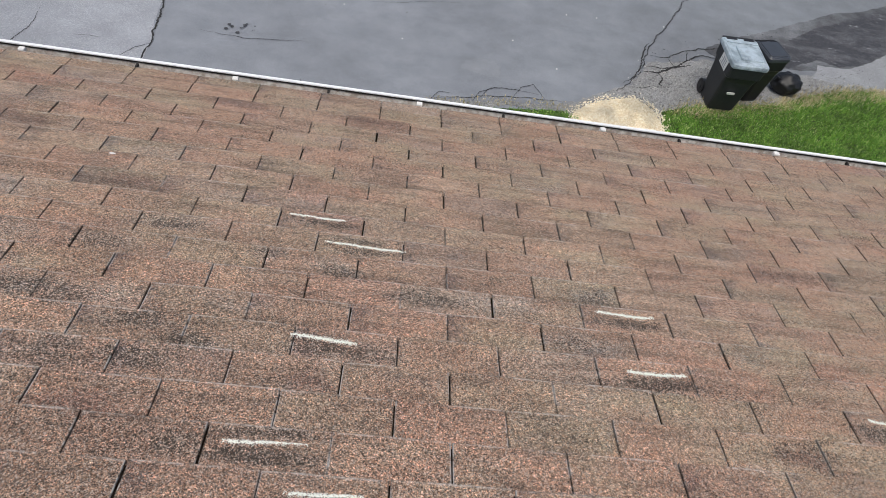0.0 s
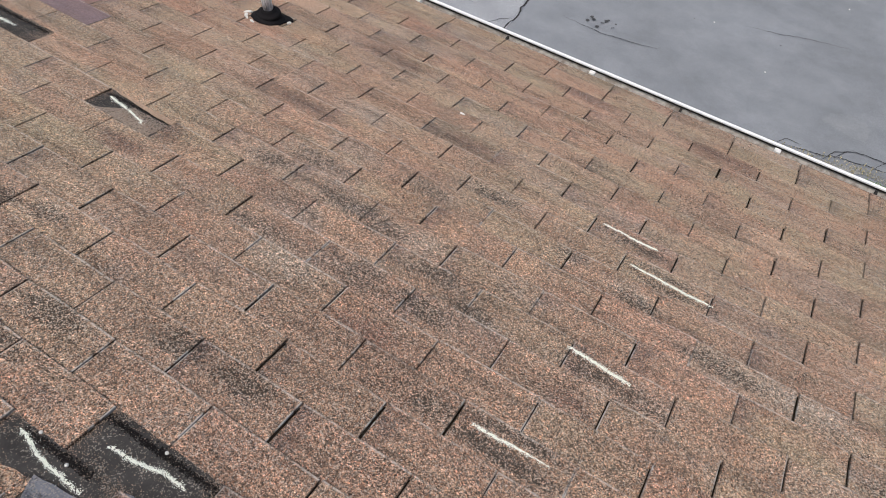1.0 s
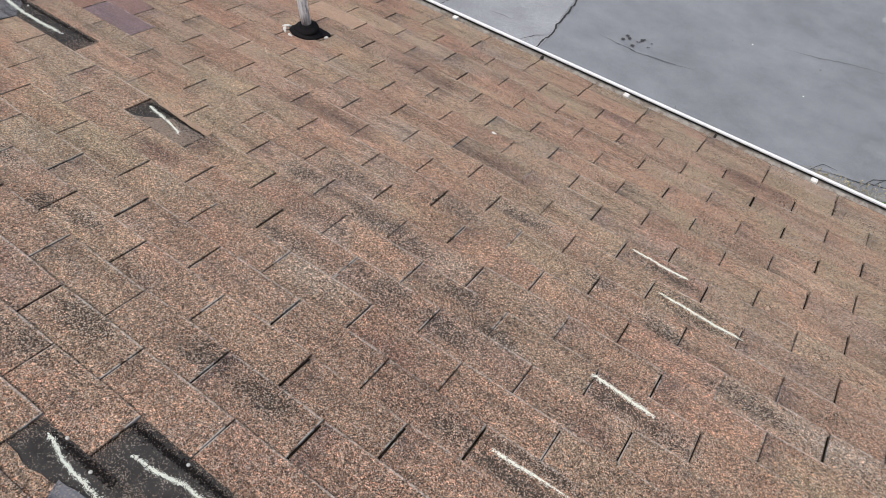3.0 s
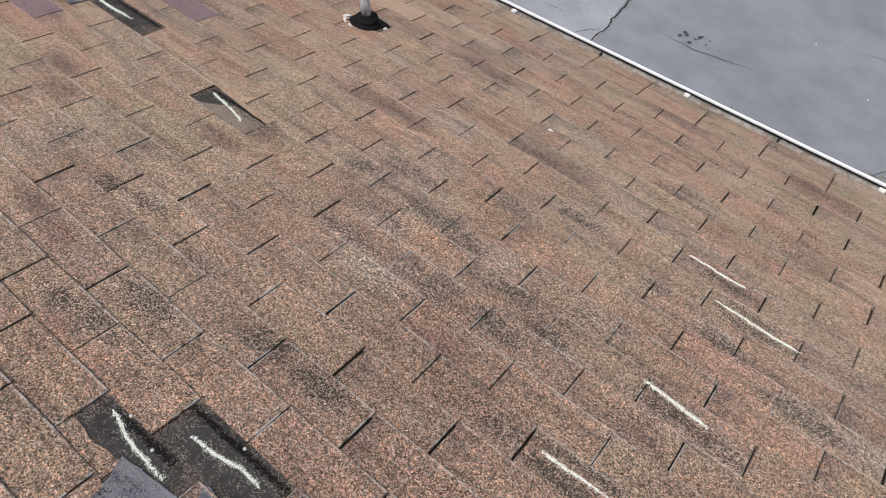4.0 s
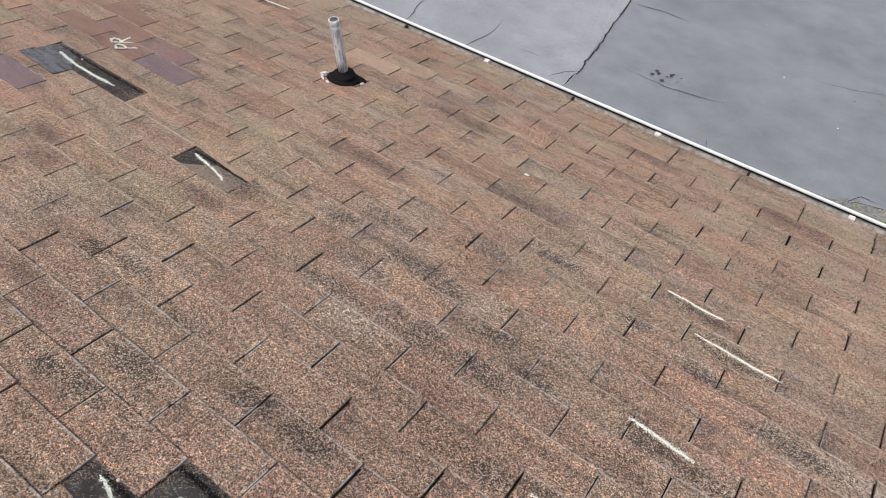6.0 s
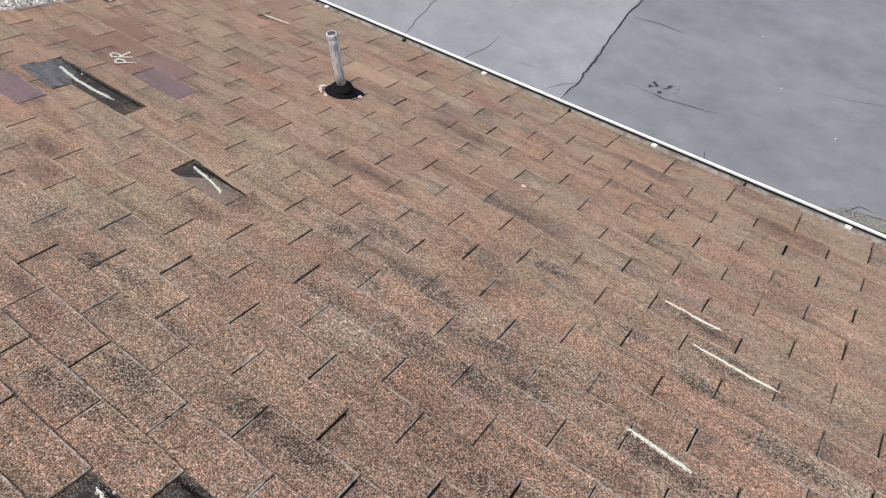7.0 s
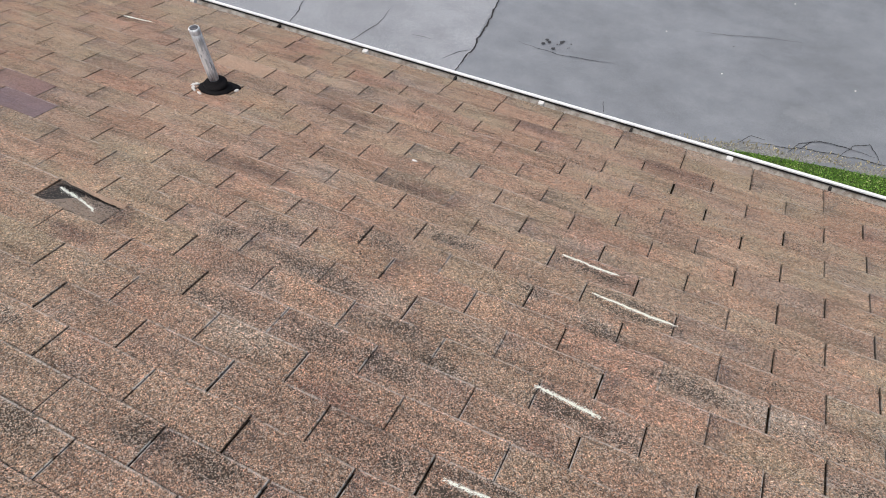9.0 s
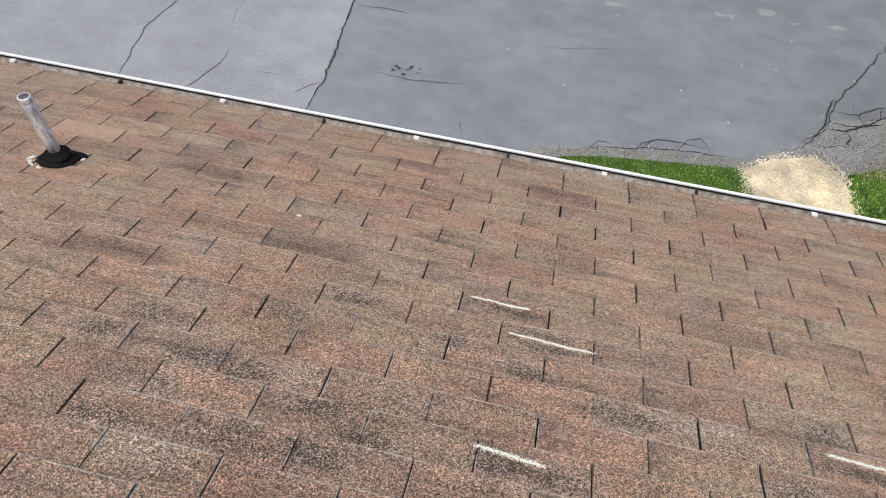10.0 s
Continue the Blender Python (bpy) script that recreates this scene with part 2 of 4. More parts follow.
    base = k.mix(k.math("MULTIPLY", k.math("MULTIPLY", cut, trodden), k.ramp(broken, [(0.36, 0.0), (0.44, 1.0)])), base, (0.93, 0.90, 0.86))
    core = k.ramp(k.math("MINIMUM", side, v), [(0.0, 0.6), (0.0001, 0.6), (0.0004, 0.0)])
    base = k.mix(core, base, (0.014, 0.012, 0.011))
    h = k.math("ADD", k.math("MULTIPLY", clump, 0.4), k.math("MULTIPLY", grain, 0.7))
    k.put(k.bsdf, "Specular IOR Level", 0.2)
    k.put(k.bsdf, "Sheen Weight", 0.04)
    k.put(k.bsdf, "Sheen Roughness", 0.6)
    return k.done(base, h, 0.6, 0.003)


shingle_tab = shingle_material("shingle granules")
shingle_far = shingle_material("shingle granules far", "island")
shingle_purple = shingle_material("newer purple shingle", "object", (0.205, 0.15, 0.165), 0.2)
shingle_plum = shingle_material("newer plum shingle", "object", (0.235, 0.15, 0.14), 0.2)
shingle_red = shingle_material("newer reddish shingle", "object", (0.262, 0.160, 0.126), 0.2)
half_bared = shingle_material("half-bared granules", "object", (0.25, 0.20, 0.165), 1.0)
shingle_pale = shingle_material("paler shingle", "object", (0.45, 0.315, 0.23), 0.1)


def bare_material(name, base_color, speck=0.5, gloss=0.75, sheen=0.12):
    k = Mat(name, gloss)
    p = k.place()
    c = k.mix(k.ramp(k.noise(p, 14, 5, 0.65), [(0.35, 0.0), (0.7, 1.0)]), base_color, tuple(2.1 * x for x in base_color))
    grain, dist, other = k.cells(p, 420)
    lost = k.math("MULTIPLY", k.ramp(grain, [(0.80, 0.0), (0.9, speck)]), k.ramp(k.noise(p, 22, 3), [(0.42, 0.0), (0.6, 1.0)]))
    c = k.mix(lost, c, (0.30, 0.27, 0.235))
    k.put(k.bsdf, "Specular IOR Level", sheen)
    return k.done(c, k.math("ADD", grain, k.noise(p, 90, 4)), 0.4, 0.002)


def felt_material(name, dark, light):
    k = Mat(name, 0.85)
    p = k.place()
    n = k.noise(k.place((5, 26, 26)), 1.0, 5, 0.7)
    c = k.mix(k.ramp(n, [(0.38, 0.0), (0.62, 1.0)]), dark, light)
    grain, dist, other = k.cells(p, 380)
    c = k.mix(k.ramp(grain, [(0.72, 0.0), (0.84, 0.7)]), c, (0.30, 0.27, 0.25))
    c = k.mix(k.math("MULTIPLY", k.ramp(other, [(0.55, 0.0), (0.7, 0.9)]), k.ramp(k.noise(p, 26, 4, 0.7), [(0.45, 0.0), (0.6, 1.0)])), c, (0.02, 0.02, 0.022))
    k.put(k.bsdf, "Specular IOR Level", 0.15)
    return k.done(c, k.math("ADD", n, grain), 0.6, 0.003)


bare_asphalt = bare_material("bare weathered asphalt", (0.034, 0.032, 0.031), 1.0, 0.9)
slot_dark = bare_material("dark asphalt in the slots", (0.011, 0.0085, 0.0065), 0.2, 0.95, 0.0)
slate_felt = felt_material("blue-grey felt", (0.10, 0.105, 0.125), (0.215, 0.22, 0.245))
felt_dark = felt_material("dark grey felt", (0.075, 0.078, 0.090), (0.20, 0.205, 0.228))
slot_brown = bare_material("dark brown rubbed granules", (0.045, 0.037, 0.031), 0.5, 0.9)
tar = bare_material("tar bead", (0.006, 0.005, 0.005), 0.1, 0.8)


def plain(name, color, rough=0.6, metal=0.0, vary=0.25, scale=12.0, bump=0.1, dirt_glare=None):
    k = Mat(name, rough, metal)
    p = k.place()
    n = k.noise(p, scale, 5, 0.6)
    c = k.mix(1.0, k.mix(0.0, color, color), k.ramp(n, [(0.3, 1.0 - vary), (0.7, 1.0)]), "MULTIPLY")
    # second blotch colour: dirt in the gutter, painted glare on the bin lid
    if dirt_glare:
        c = k.mix(k.ramp(k.noise(p, scale * 0.6, 6, 0.7), [(0.43, 0.0), (0.60, 0.85)]), c, dirt_glare)
    if max(color) < 0.1 and rough > 0.65:
        k.put(k.bsdf, "Specular IOR Level", 0.15)
    return k.done(c, k.noise(p, scale * 8, 4), bump, 0.001)


chalk = plain("white chalk", (0.88, 0.91, 0.82), 0.95, 0, 0.12, 200, 0.3)
paint_white = plain("white baked enamel", (0.87, 0.87, 0.86), 0.42, 0, 0.06, 6, 0.03)
gutter_inside = plain("dirty enamel inside the gutter", (0.54, 0.51, 0.47), 0.7, 0, 0.35, 45, 0.3, (0.20, 0.16, 0.13))
gutter_dark = plain("old dark sealant and lip shade", (0.035, 0.032, 0.03), 0.7, 0, 0.3, 60, 0.3)
trim_brown = plain("weathered drip edge", (0.24, 0.19, 0.15), 0.6, 0, 0.3, 12, 0.15)


def streaked_pipe():
    k = Mat("weathered grey pipe", 0.5, 0.2)
    n = k.noise(k.place((60, 60, 5)), 1.0, 5, 0.7)
    c = k.mix(k.ramp(n, [(0.38, 0.0), (0.56, 1.0)]), (0.33, 0.36, 0.38), (0.80, 0.81, 0.82))
    c = k.mix(k.ramp(k.noise(k.place((1, 1, 0.5)), 42, 4, 0.7), [(0.50, 0.0), (0.60, 0.9)]), c, (0.90, 0.90, 0.90))
    c = k.mix(k.ramp(k.noise(k.place((70, 70, 16)), 1.0, 4, 0.7), [(0.58, 0.0), (0.66, 0.8)]), c, (0.20, 0.23, 0.25))
    return k.done(c, n, 0.2, 0.002)


pipe_mat = streaked_pipe()
rubber = plain("black rubber boot", (0.010, 0.009, 0.010), 0.8, 0, 0.3, 50, 0.2)
caulk = plain("white caulk", (0.78, 0.76, 0.72), 0.7, 0, 0.1, 90, 0.2)
siding = plain("pale siding", (0.66, 0.64, 0.60), 0.7, 0, 0.12, 4, 0.1)
soffit_mat = plain("soffit paint", (0.7, 0.69, 0.66), 0.7, 0, 0.1, 4, 0.05)
bin_body = plain("charcoal plastic", (0.022, 0.024, 0.027), 0.5, 0, 0.3, 20, 0.1)
# the pale bluish blotches paint the sky's glare into the lid's colour
bin_lid = plain("grey plastic lid", (0.34, 0.41, 0.45), 0.28, 0, 0.55, 5, 0.15, (0.50, 0.58, 0.63))
bin_lid_dark = plain("dark plastic lid", (0.05, 0.055, 0.065), 0.4, 0, 0.2, 9, 0.1)
bin_black = plain("black plastic", (0.012, 0.012, 0.014), 0.5, 0, 0.3, 20, 0.1)
sticker_mat = plain("white sticker", (0.75, 0.75, 0.73), 0.5, 0, 0.08, 30, 0.02)
ink = plain("faded print", (0.30, 0.31, 0.33), 0.6, 0, 0.1, 30, 0.02)
bag_mat = plain("black bag film", (0.010, 0.010, 0.011), 0.5, 0, 0.3, 12, 0.6)
steel = plain("galvanised nail", (0.75, 0.74, 0.70), 0.45, 0.3, 0.2, 200, 0.1)


def asphalt_material(name, color, contrast=0.14, rough=0.85, stones=1.0):
    k = Mat(name, rough)
    p = k.place()
    big = k.noise(p, 0.45, 5, 0.6)
    c = k.mix(1.0, k.mix(0.0, color, color), k.ramp(big, [(0.3, 1.0 - contrast), (0.7, 1.0 + contrast)]), "MULTIPLY")
    mid = k.noise(k.place((1.0, 1.3, 1)), 2.0, 6, 0.6)
    c = k.mix(1.0, c, k.ramp(mid, [(0.3, 1.0 - 0.8 * contrast), (0.7, 1.0 + 0.6 * contrast)]), "MULTIPLY")
    east = k.math("ADD", k.add("ShaderNodeSeparateXYZ", Vector=p).outputs["X"], k.math("MULTIPLY", k.noise(p, 0.3, 3), 6.0))
    c = k.mix(1.0, c, k.ramp(k.math("DIVIDE", east, 14.0), [(0.25, (1.03, 1.03, 1.04)), (0.75, (0.82, 0.83, 0.82))]), "MULTIPLY")
    grain, dist, other = k.cells(p, 110)
    c = k.mix(1.0, c, k.ramp(grain, [(0.0, 1.0 - 0.20 * stones), (0.8, 1.05), (1.0, 1.0 + 0.28 * stones)]), "MULTIPLY")
    return k.done(c, k.math("ADD", grain, k.noise(p, 60, 4)), 0.35, 0.004)


frayed = asphalt_material("frayed edge of dark asphalt", (0.135, 0.138, 0.146), 0.6, 0.8, 1.5)
asphalt = asphalt_material("aged grey asphalt", (0.218, 0.231, 0.250), 0.17, 0.85, 0.4)
asphalt_left = asphalt_material("older paler asphalt", (0.315, 0.325, 0.342), 0.15, 0.55, 1.2)
def broken_asphalt():
    """Dark damp asphalt, worn through to grey grit in ragged places."""
    k = Mat("dark damp asphalt", 0.65)
    p = k.place()
    c = k.mix(k.ramp(k.noise(k.place((0.7, 1.6, 1)), 2.2, 7, 0.68), [(0.46, 0.0), (0.60, 1.0)]), (0.050, 0.050, 0.054), (0.105, 0.105, 0.11))
    c = k.mix(k.ramp(k.noise(k.place((0.8, 2.2, 1)), 3.1, 6, 0.7), [(0.62, 0.0), (0.69, 0.8)]), c, (0.30, 0.30, 0.305))
    grain, dist, other = k.cells(p, 70)
    c = k.mix(1.0, c, k.ramp(grain, [(0.0, 0.7), (0.8, 1.0), (1.0, 1.5)]), "MULTIPLY")
    return k.done(c, k.math("ADD", grain, k.noise(p, 30, 4)), 0.5, 0.006)


asphalt_dark = broken_asphalt()
pale_smear = asphalt_material("pale scraped asphalt", (0.32, 0.325, 0.335), 0.12)
asphalt_pale = asphalt_material("pale worn asphalt", (0.238, 0.251, 0.268), 0.17, 0.85, 0.4)
pale_slab_mat = asphalt_material("pale gritty asphalt", (0.33, 0.335, 0.345), 0.15, 0.85, 1.2)
crack_mat = plain("open crack", (0.05, 0.05, 0.05), 0.95, 0, 0.3, 30, 0.2)
oil = plain("oil stain", (0.07, 0.07, 0.073), 0.6, 0, 0.4, 25, 0.1)
soil = plain("soil under grass", (0.06, 0.10, 0.022), 0.95, 0, 0.4, 9, 0.4)


def speckled(name, stops, scale, rough=0.9):
    k = Mat(name, rough)
    p = k.place()
    grain, dist, other = k.cells(p, scale)
    c = k.mix(1.0, k.ramp(grain, stops), k.ramp(k.noise(p, 1.8, 4), [(0.3, 0.78), (0.7, 1.12)]), "MULTIPLY")
    return k.done(c, k.math("SUBTRACT", 1.0, dist), 0.7, 0.01)


gravel_mat = speckled("grit and small gravel", [(0.0, (0.16, 0.16, 0.155)), (0.5, (0.25, 0.25, 0.245)), (1.0, (0.38, 0.38, 0.365))], 90)
white_gravel = speckled("white gravel", [(0.0, (0.16, 0.15, 0.14)), (0.4, (0.55, 0.53, 0.50)), (1.0, (0.8, 0.78, 0.74))], 22)


def island_colors(name, stops, rough=0.85):
    k = Mat(name, rough)
    r = k.add("ShaderNodeNewGeometry").outputs["Random Per Island"]
    c = k.mix(1.0, k.ramp(r, stops), k.ramp(k.noise(k.place(), 1.6, 4), [(0.3, 0.6), (0.7, 1.25)]), "MULTIPLY")
    return k.done(c)


grass_mat = island_colors("grass blades", [(0.0, (0.055, 0.14, 0.012)), (0.5, (0.125, 0.275, 0.024)), (0.9, (0.22, 0.40, 0.045)), (1.0, (0.50, 0.56, 0.24))], 0.6)
straw_mat = island_colors("pale wood chips", [(0.0, (0.72, 0.60, 0.40)), (0.3, (0.88, 0.78, 0.57)), (1.0, (0.92, 0.87, 0.72))])
dry_mat = island_colors("dry grass", [(0.0, (0.24, 0.23, 0.09)), (0.5, (0.45, 0.38, 0.2)), (1.0, (0.66, 0.58, 0.38))])
grit_mat = island_colors("grey grit", [(0.0, (0.11, 0.11, 0.108)), (0.5, (0.28, 0.28, 0.27)), (1.0, (0.52, 0.51, 0.48))])
crumb_mat = island_colors("asphalt crumbs", [(0.0, (0.035, 0.035, 0.037)), (0.6, (0.10, 0.10, 0.105)), (1.0, (0.30, 0.30, 0.30))])
stone_mat = island_colors("white stones", [(0.0, (0.35, 0.33, 0.31)), (1.0, (0.8, 0.78, 0.75))])
granule_mat = island_colors("shed shingle granules", [(0.0, (0.10, 0.075, 0.06)), (0.5, (0.27, 0.19, 0.14)), (1.0, (0.46, 0.35, 0.27))])
debris_mat = island_colors("loose granules and grit", [(0.0, (0.06, 0.045, 0.035)), (0.6, (0.22, 0.16, 0.12)), (1.0, (0.5, 0.46, 0.4))])


# ---- mesh helpers ----
def thing(name, mesh_or_none, label, category, group="", kind="", matrix=None):
    ob = new(name, mesh_or_none)
    if matrix is not None:
        ob.matrix_world = matrix
    return tagged(ob, label, category, group, kind)


def to_mesh(name, bm, material, smooth=False):
    me = bpy.data.meshes.new(name)
    bm.normal_update()
    bm.to_mesh(me)
    bm.free()
    if material:
        me.materials.append(material)
    if smooth:
        me.polygons.foreach_set("use_smooth", [True] * len(me.polygons))
    return me


def part(name, bm, material, parent, label="", smooth=False):
    """One mesh object under a thing or a part, in its coordinates."""
    ob = new(name, bm if isinstance(bm, bpy.types.Mesh) else to_mesh(name, bm, material, smooth))
    ob.parent = parent
    return tagged(ob, label)


def box(bm, x0, x1, y0, y1, z0, z1, bevel=0.0, taper=1.0):
    made = bmesh.ops.create_cube(bm, size=1)["verts"]
    for v in made:
        k = taper if v.co.z < 0 else 1.0
        v.co = Vector(((x0 + x1) / 2 + v.co.x * (x1 - x0) * k, (y0 + y1) / 2 + v.co.y * (y1 - y0) * k, (z0 + z1) / 2 + v.co.z * (z1 - z0)))
    if bevel:
        edges = list({e for v in made for e in v.link_edges})
        bmesh.ops.bevel(bm, geom=edges, offset=bevel, segments=2, profile=0.6, affect="EDGES", clamp_overlap=True)
    return bm


def ring_loft(bm, rings, close_ends=True):
    """Skin between rings of equally many points."""
    loops = [[bm.verts.new(p) for p in ring] for ring in rings]
    n = len(loops[0])
    for a, b in zip(loops, loops[1:]):
        for i in range(n):
            bm.faces.new((a[i], a[(i + 1) % n], b[(i + 1) % n], b[i]))
    if close_ends:
        bm.faces.new(loops[0][::-1])
        bm.faces.new(loops[-1])
    return bm


def circle(cx, cy, z, r, n=24, wobble=0.0, seed=0):
    g = random.Random(seed)
    return [(cx + r * (1 + wobble * g.uniform(-1, 1)) * math.cos(math.tau * i / n), cy + r * (1 + wobble * g.uniform(-1, 1)) * math.sin(math.tau * i / n), z) for i in range(n)]


def profile(bm, points, x0, x1):
    """An outline in y and z drawn out along x."""
    return ring_loft(bm, [[(x, y, z) for y, z in points] for x in (x0, x1)])


def blot(bm, points, z):
    bm.faces.new([bm.verts.new((x, y, z)) for x, y in points])
    return bm


def ragged_outline(points, step=0.12, amount=0.04, seed=0):
    g = random.Random(seed)
    out = []
    for (ax, ay), (bx, by) in zip(points, points[1:] + points[:1]):
        n = max(1, int(math.hypot(bx - ax, by - ay) / step))
        for i in range(n):
            f = i / n
            out.append((ax + (bx - ax) * f + g.uniform(-amount, amount), ay + (by - ay) * f + g.uniform(-amount, amount)))
    return out


def crack_ribbon(bm, points, width, z, seed, rough=1.0):
    """A crooked open crack through some way points, thinning out towards its ends."""
    g = random.Random(seed)
    pts = [Vector(p) for p in points]
    for level in range(5):
        nxt = [pts[0]]
        for a, b in zip(pts, pts[1:]):
            d = b - a
            nxt += [(a + b) / 2 + Vector((-d.y, d.x)) * g.uniform(-1, 1) * (0.035, 0.08, 0.13, 0.20, 0.28)[level] * rough, b]
        pts = nxt
    left, right = [], []
    for i, p in enumerate(pts):
        d = (pts[min(i + 1, len(pts) - 1)] - pts[max(i - 1, 0)]).normalized()
        w = width * 0.5 * g.uniform(0.45, 1.3) * (0.25 + 0.75 * min(1, 4 * i / len(pts), 4 * (len(pts) - 1 - i) / len(pts)))
        nrm = Vector((-d.y, d.x)) * w
        left.append(bm.verts.new((*(p + nrm), z)))
        right.append(bm.verts.new((*(p - nrm), z)))
    for i in range(len(pts) - 1):
        bm.faces.new((left[i], right[i], right[i + 1], left[i + 1]))
    return bm


def scatter_mesh(name, shapes, material):
    """Many small pieces as one mesh; shapes: lists of (verts, faces)."""
    verts, faces = [], []
    for v, f in shapes:
        o = len(verts)
        verts += v
        faces += [[i + o for i in q] for q in f]
    me = bpy.data.meshes.new(name)
    me.from_pydata(verts, [], faces)
    me.materials.append(material)
    return me


def chip(m, a, b, c):
    """A small six-sided sliver with sizes a, b, c at the pose m."""
    v = [tuple(m @ Vector((sx * a / 2 * (0.8 if sz > 0 else 1), sy * b / 2, sz * c / 2))) for sz in (-1, 1) for sx, sy in ((-1, -1), (1, -1), (1, 1), (-1, 1))]
    return v, [(0, 3, 2, 1), (4, 5, 6, 7), (0, 1, 5, 4), (1, 2, 6, 5), (2, 3, 7, 6), (3, 0, 4, 7)]


# ---- the house under the roof ----
RAKE, FAR_RAKE, EDGE, RIDGE = -3.37, 8.2, 1.112, -5.6
DECK = -0.007
ridge_point = ROOF @ Vector((0, RIDGE, DECK))
eave_point = ROOF @ Vector((0, EDGE, DECK))
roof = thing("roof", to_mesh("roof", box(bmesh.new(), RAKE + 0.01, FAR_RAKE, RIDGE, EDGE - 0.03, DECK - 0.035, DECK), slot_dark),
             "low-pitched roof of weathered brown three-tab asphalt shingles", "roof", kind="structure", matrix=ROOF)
BACK = Matrix.Translation((0, 2 * ridge_point.y, 0)) @ Matrix.Diagonal((1, -1, 1, 1)) @ ROOF
back_bm = box(bmesh.new(), RAKE + 0.01, FAR_RAKE, RIDGE, EDGE - 0.03, DECK - 0.035, DECK)
bmesh.ops.transform(back_bm, matrix=BACK, verts=back_bm.verts)
bmesh.ops.reverse_faces(back_bm, faces=back_bm.faces)
roof_back = thing("roof_back", to_mesh("roof_back", back_bm, shingle_far), "rear slope of the weathered brown shingle roof", "roof", kind="structure")
WALL_Y, WALL_BACK = 0.62, 2 * ridge_point.y - 0.62
WALL_TOP = (ROOF @ Vector((0, WALL_Y, DECK - 0.04))).z - 0.04


def wall(name, x0, x1, y0, y1):
    bm = box(bmesh.new(), x0, x1, y0, y1, 0, WALL_TOP)
    n = int(WALL_TOP / 0.2)
    for i in range(n):  # lapped boards
        z = i * WALL_TOP / n
        box(bm, x0 - 0.012, x1 + 0.012, y0 - 0.012, y1 + 0.012, z + 0.004, z + 0.03)
    return thing(name, to_mesh(name, bm, siding), "pale lapped siding wall of the house", "wall", kind="structure")


wall("wall_front", RAKE + 0.3, FAR_RAKE - 0.3, WALL_Y - 0.2, WALL_Y)
wall("wall_rear", RAKE + 0.3, FAR_RAKE - 0.3, WALL_BACK, WALL_BACK + 0.2)
for side_name, xa in (("wall_gable_west", RAKE + 0.3), ("wall_gable_east", FAR_RAKE - 0.5)):
    gable = wall(side_name, xa, xa + 0.2, WALL_BACK + 0.2, WALL_Y - 0.2)
    bm = bmesh.new()
    tri = [(WALL_BACK + 0.2, WALL_TOP), (WALL_Y - 0.2, WALL_TOP), (ridge_point.y, ridge_point.z - 0.09)]
    part("gable", profile(bm, tri, xa, xa + 0.2), siding, gable)

fascia = thing("trim", to_mesh("trim", box(bmesh.new(), RAKE, FAR_RAKE, 0.975, 1.0, 3.86, eave_point.z - 0.03), paint_white),
               "white painted fascia board along the eave", "fascia board", kind="structure")
thing("ceiling", to_mesh("ceiling", box(bmesh.new(), RAKE, FAR_RAKE, WALL_Y, 0.975, 3.87, 3.885), soffit_mat), "painted soffit under the eave", "soffit", kind="structure")
part("drip_edge", profile(bmesh.new(), [(EDGE - 0.05, DECK), (EDGE - 0.05, -0.003), (EDGE - 0.012, -0.003), (EDGE - 0.012, -0.05), (EDGE - 0.015, -0.05), (EDGE - 0.015, DECK)], RAKE, FAR_RAKE), trim_brown, roof, "weathered metal drip edge")
part("rake_edge", box(bmesh.new(), RAKE - 0.012, RAKE + 0.012, RIDGE, EDGE, -0.09, -0.001), trim_brown, roof, "weathered metal rake edge")
part("rake_edge", box(bmesh.new(), FAR_RAKE - 0.012, FAR_RAKE + 0.012, RIDGE, EDGE, -0.09, -0.001), trim_brown, roof)

# ---- gutter ----
LIP_Y, LIP_Z = 1.181, 4.037
gutter = thing("gutter", None, "white enamelled metal gutter with dirt inside, under the eave", "gutter")
part("trough", profile(bmesh.new(), [(1.003, LIP_Z + 0.012), (1.003, 3.945), (1.012, 3.938), (1.115, 3.938), (1.150, 3.962), (1.160, 3.99), (LIP_Y - 0.002, LIP_Z - 0.014),
                                     (LIP_Y - 0.006, LIP_Z - 0.014), (1.156, 3.993), (1.147, 3.966), (1.113, 3.942), (1.013, 3.942), (1.006, 3.948), (1.006, LIP_Z + 0.012)], RAKE - 0.02, FAR_RAKE), gutter_inside, gutter, "dirty inside of the trough")
part("lip", box(bmesh.new(), RAKE - 0.02, FAR_RAKE, LIP_Y - 0.013, LIP_Y + 0.004, LIP_Z - 0.011, LIP_Z, 0.0012), paint_white, gutter, "bright white rolled lip")
# added dark strip: the shade under the lip as a solid colour
part("lip_shade", box(bmesh.new(), RAKE - 0.02, FAR_RAKE, LIP_Y - 0.0155, LIP_Y - 0.010, LIP_Z - 0.014, LIP_Z - 0.007), gutter_dark, gutter, "dark strip standing for the shade under the lip")
part("end_cap", box(bmesh.new(), RAKE - 0.024, RAKE - 0.02, 1.003, LIP_Y, 3.94, LIP_Z - 0.014), paint_white, gutter)
for x in (-3.15, -2.09, -0.95, 0.02, 0.957, 1.95, 2.95, 3.95, 4.95):
    part("joint_band", box(bmesh.new(), x - 0.006, x + 0.006, 1.03, LIP_Y - 0.017, LIP_Z - 0.032, LIP_Z - 0.016, 0.002), gutter_dark, gutter, "dark strap across the trough")
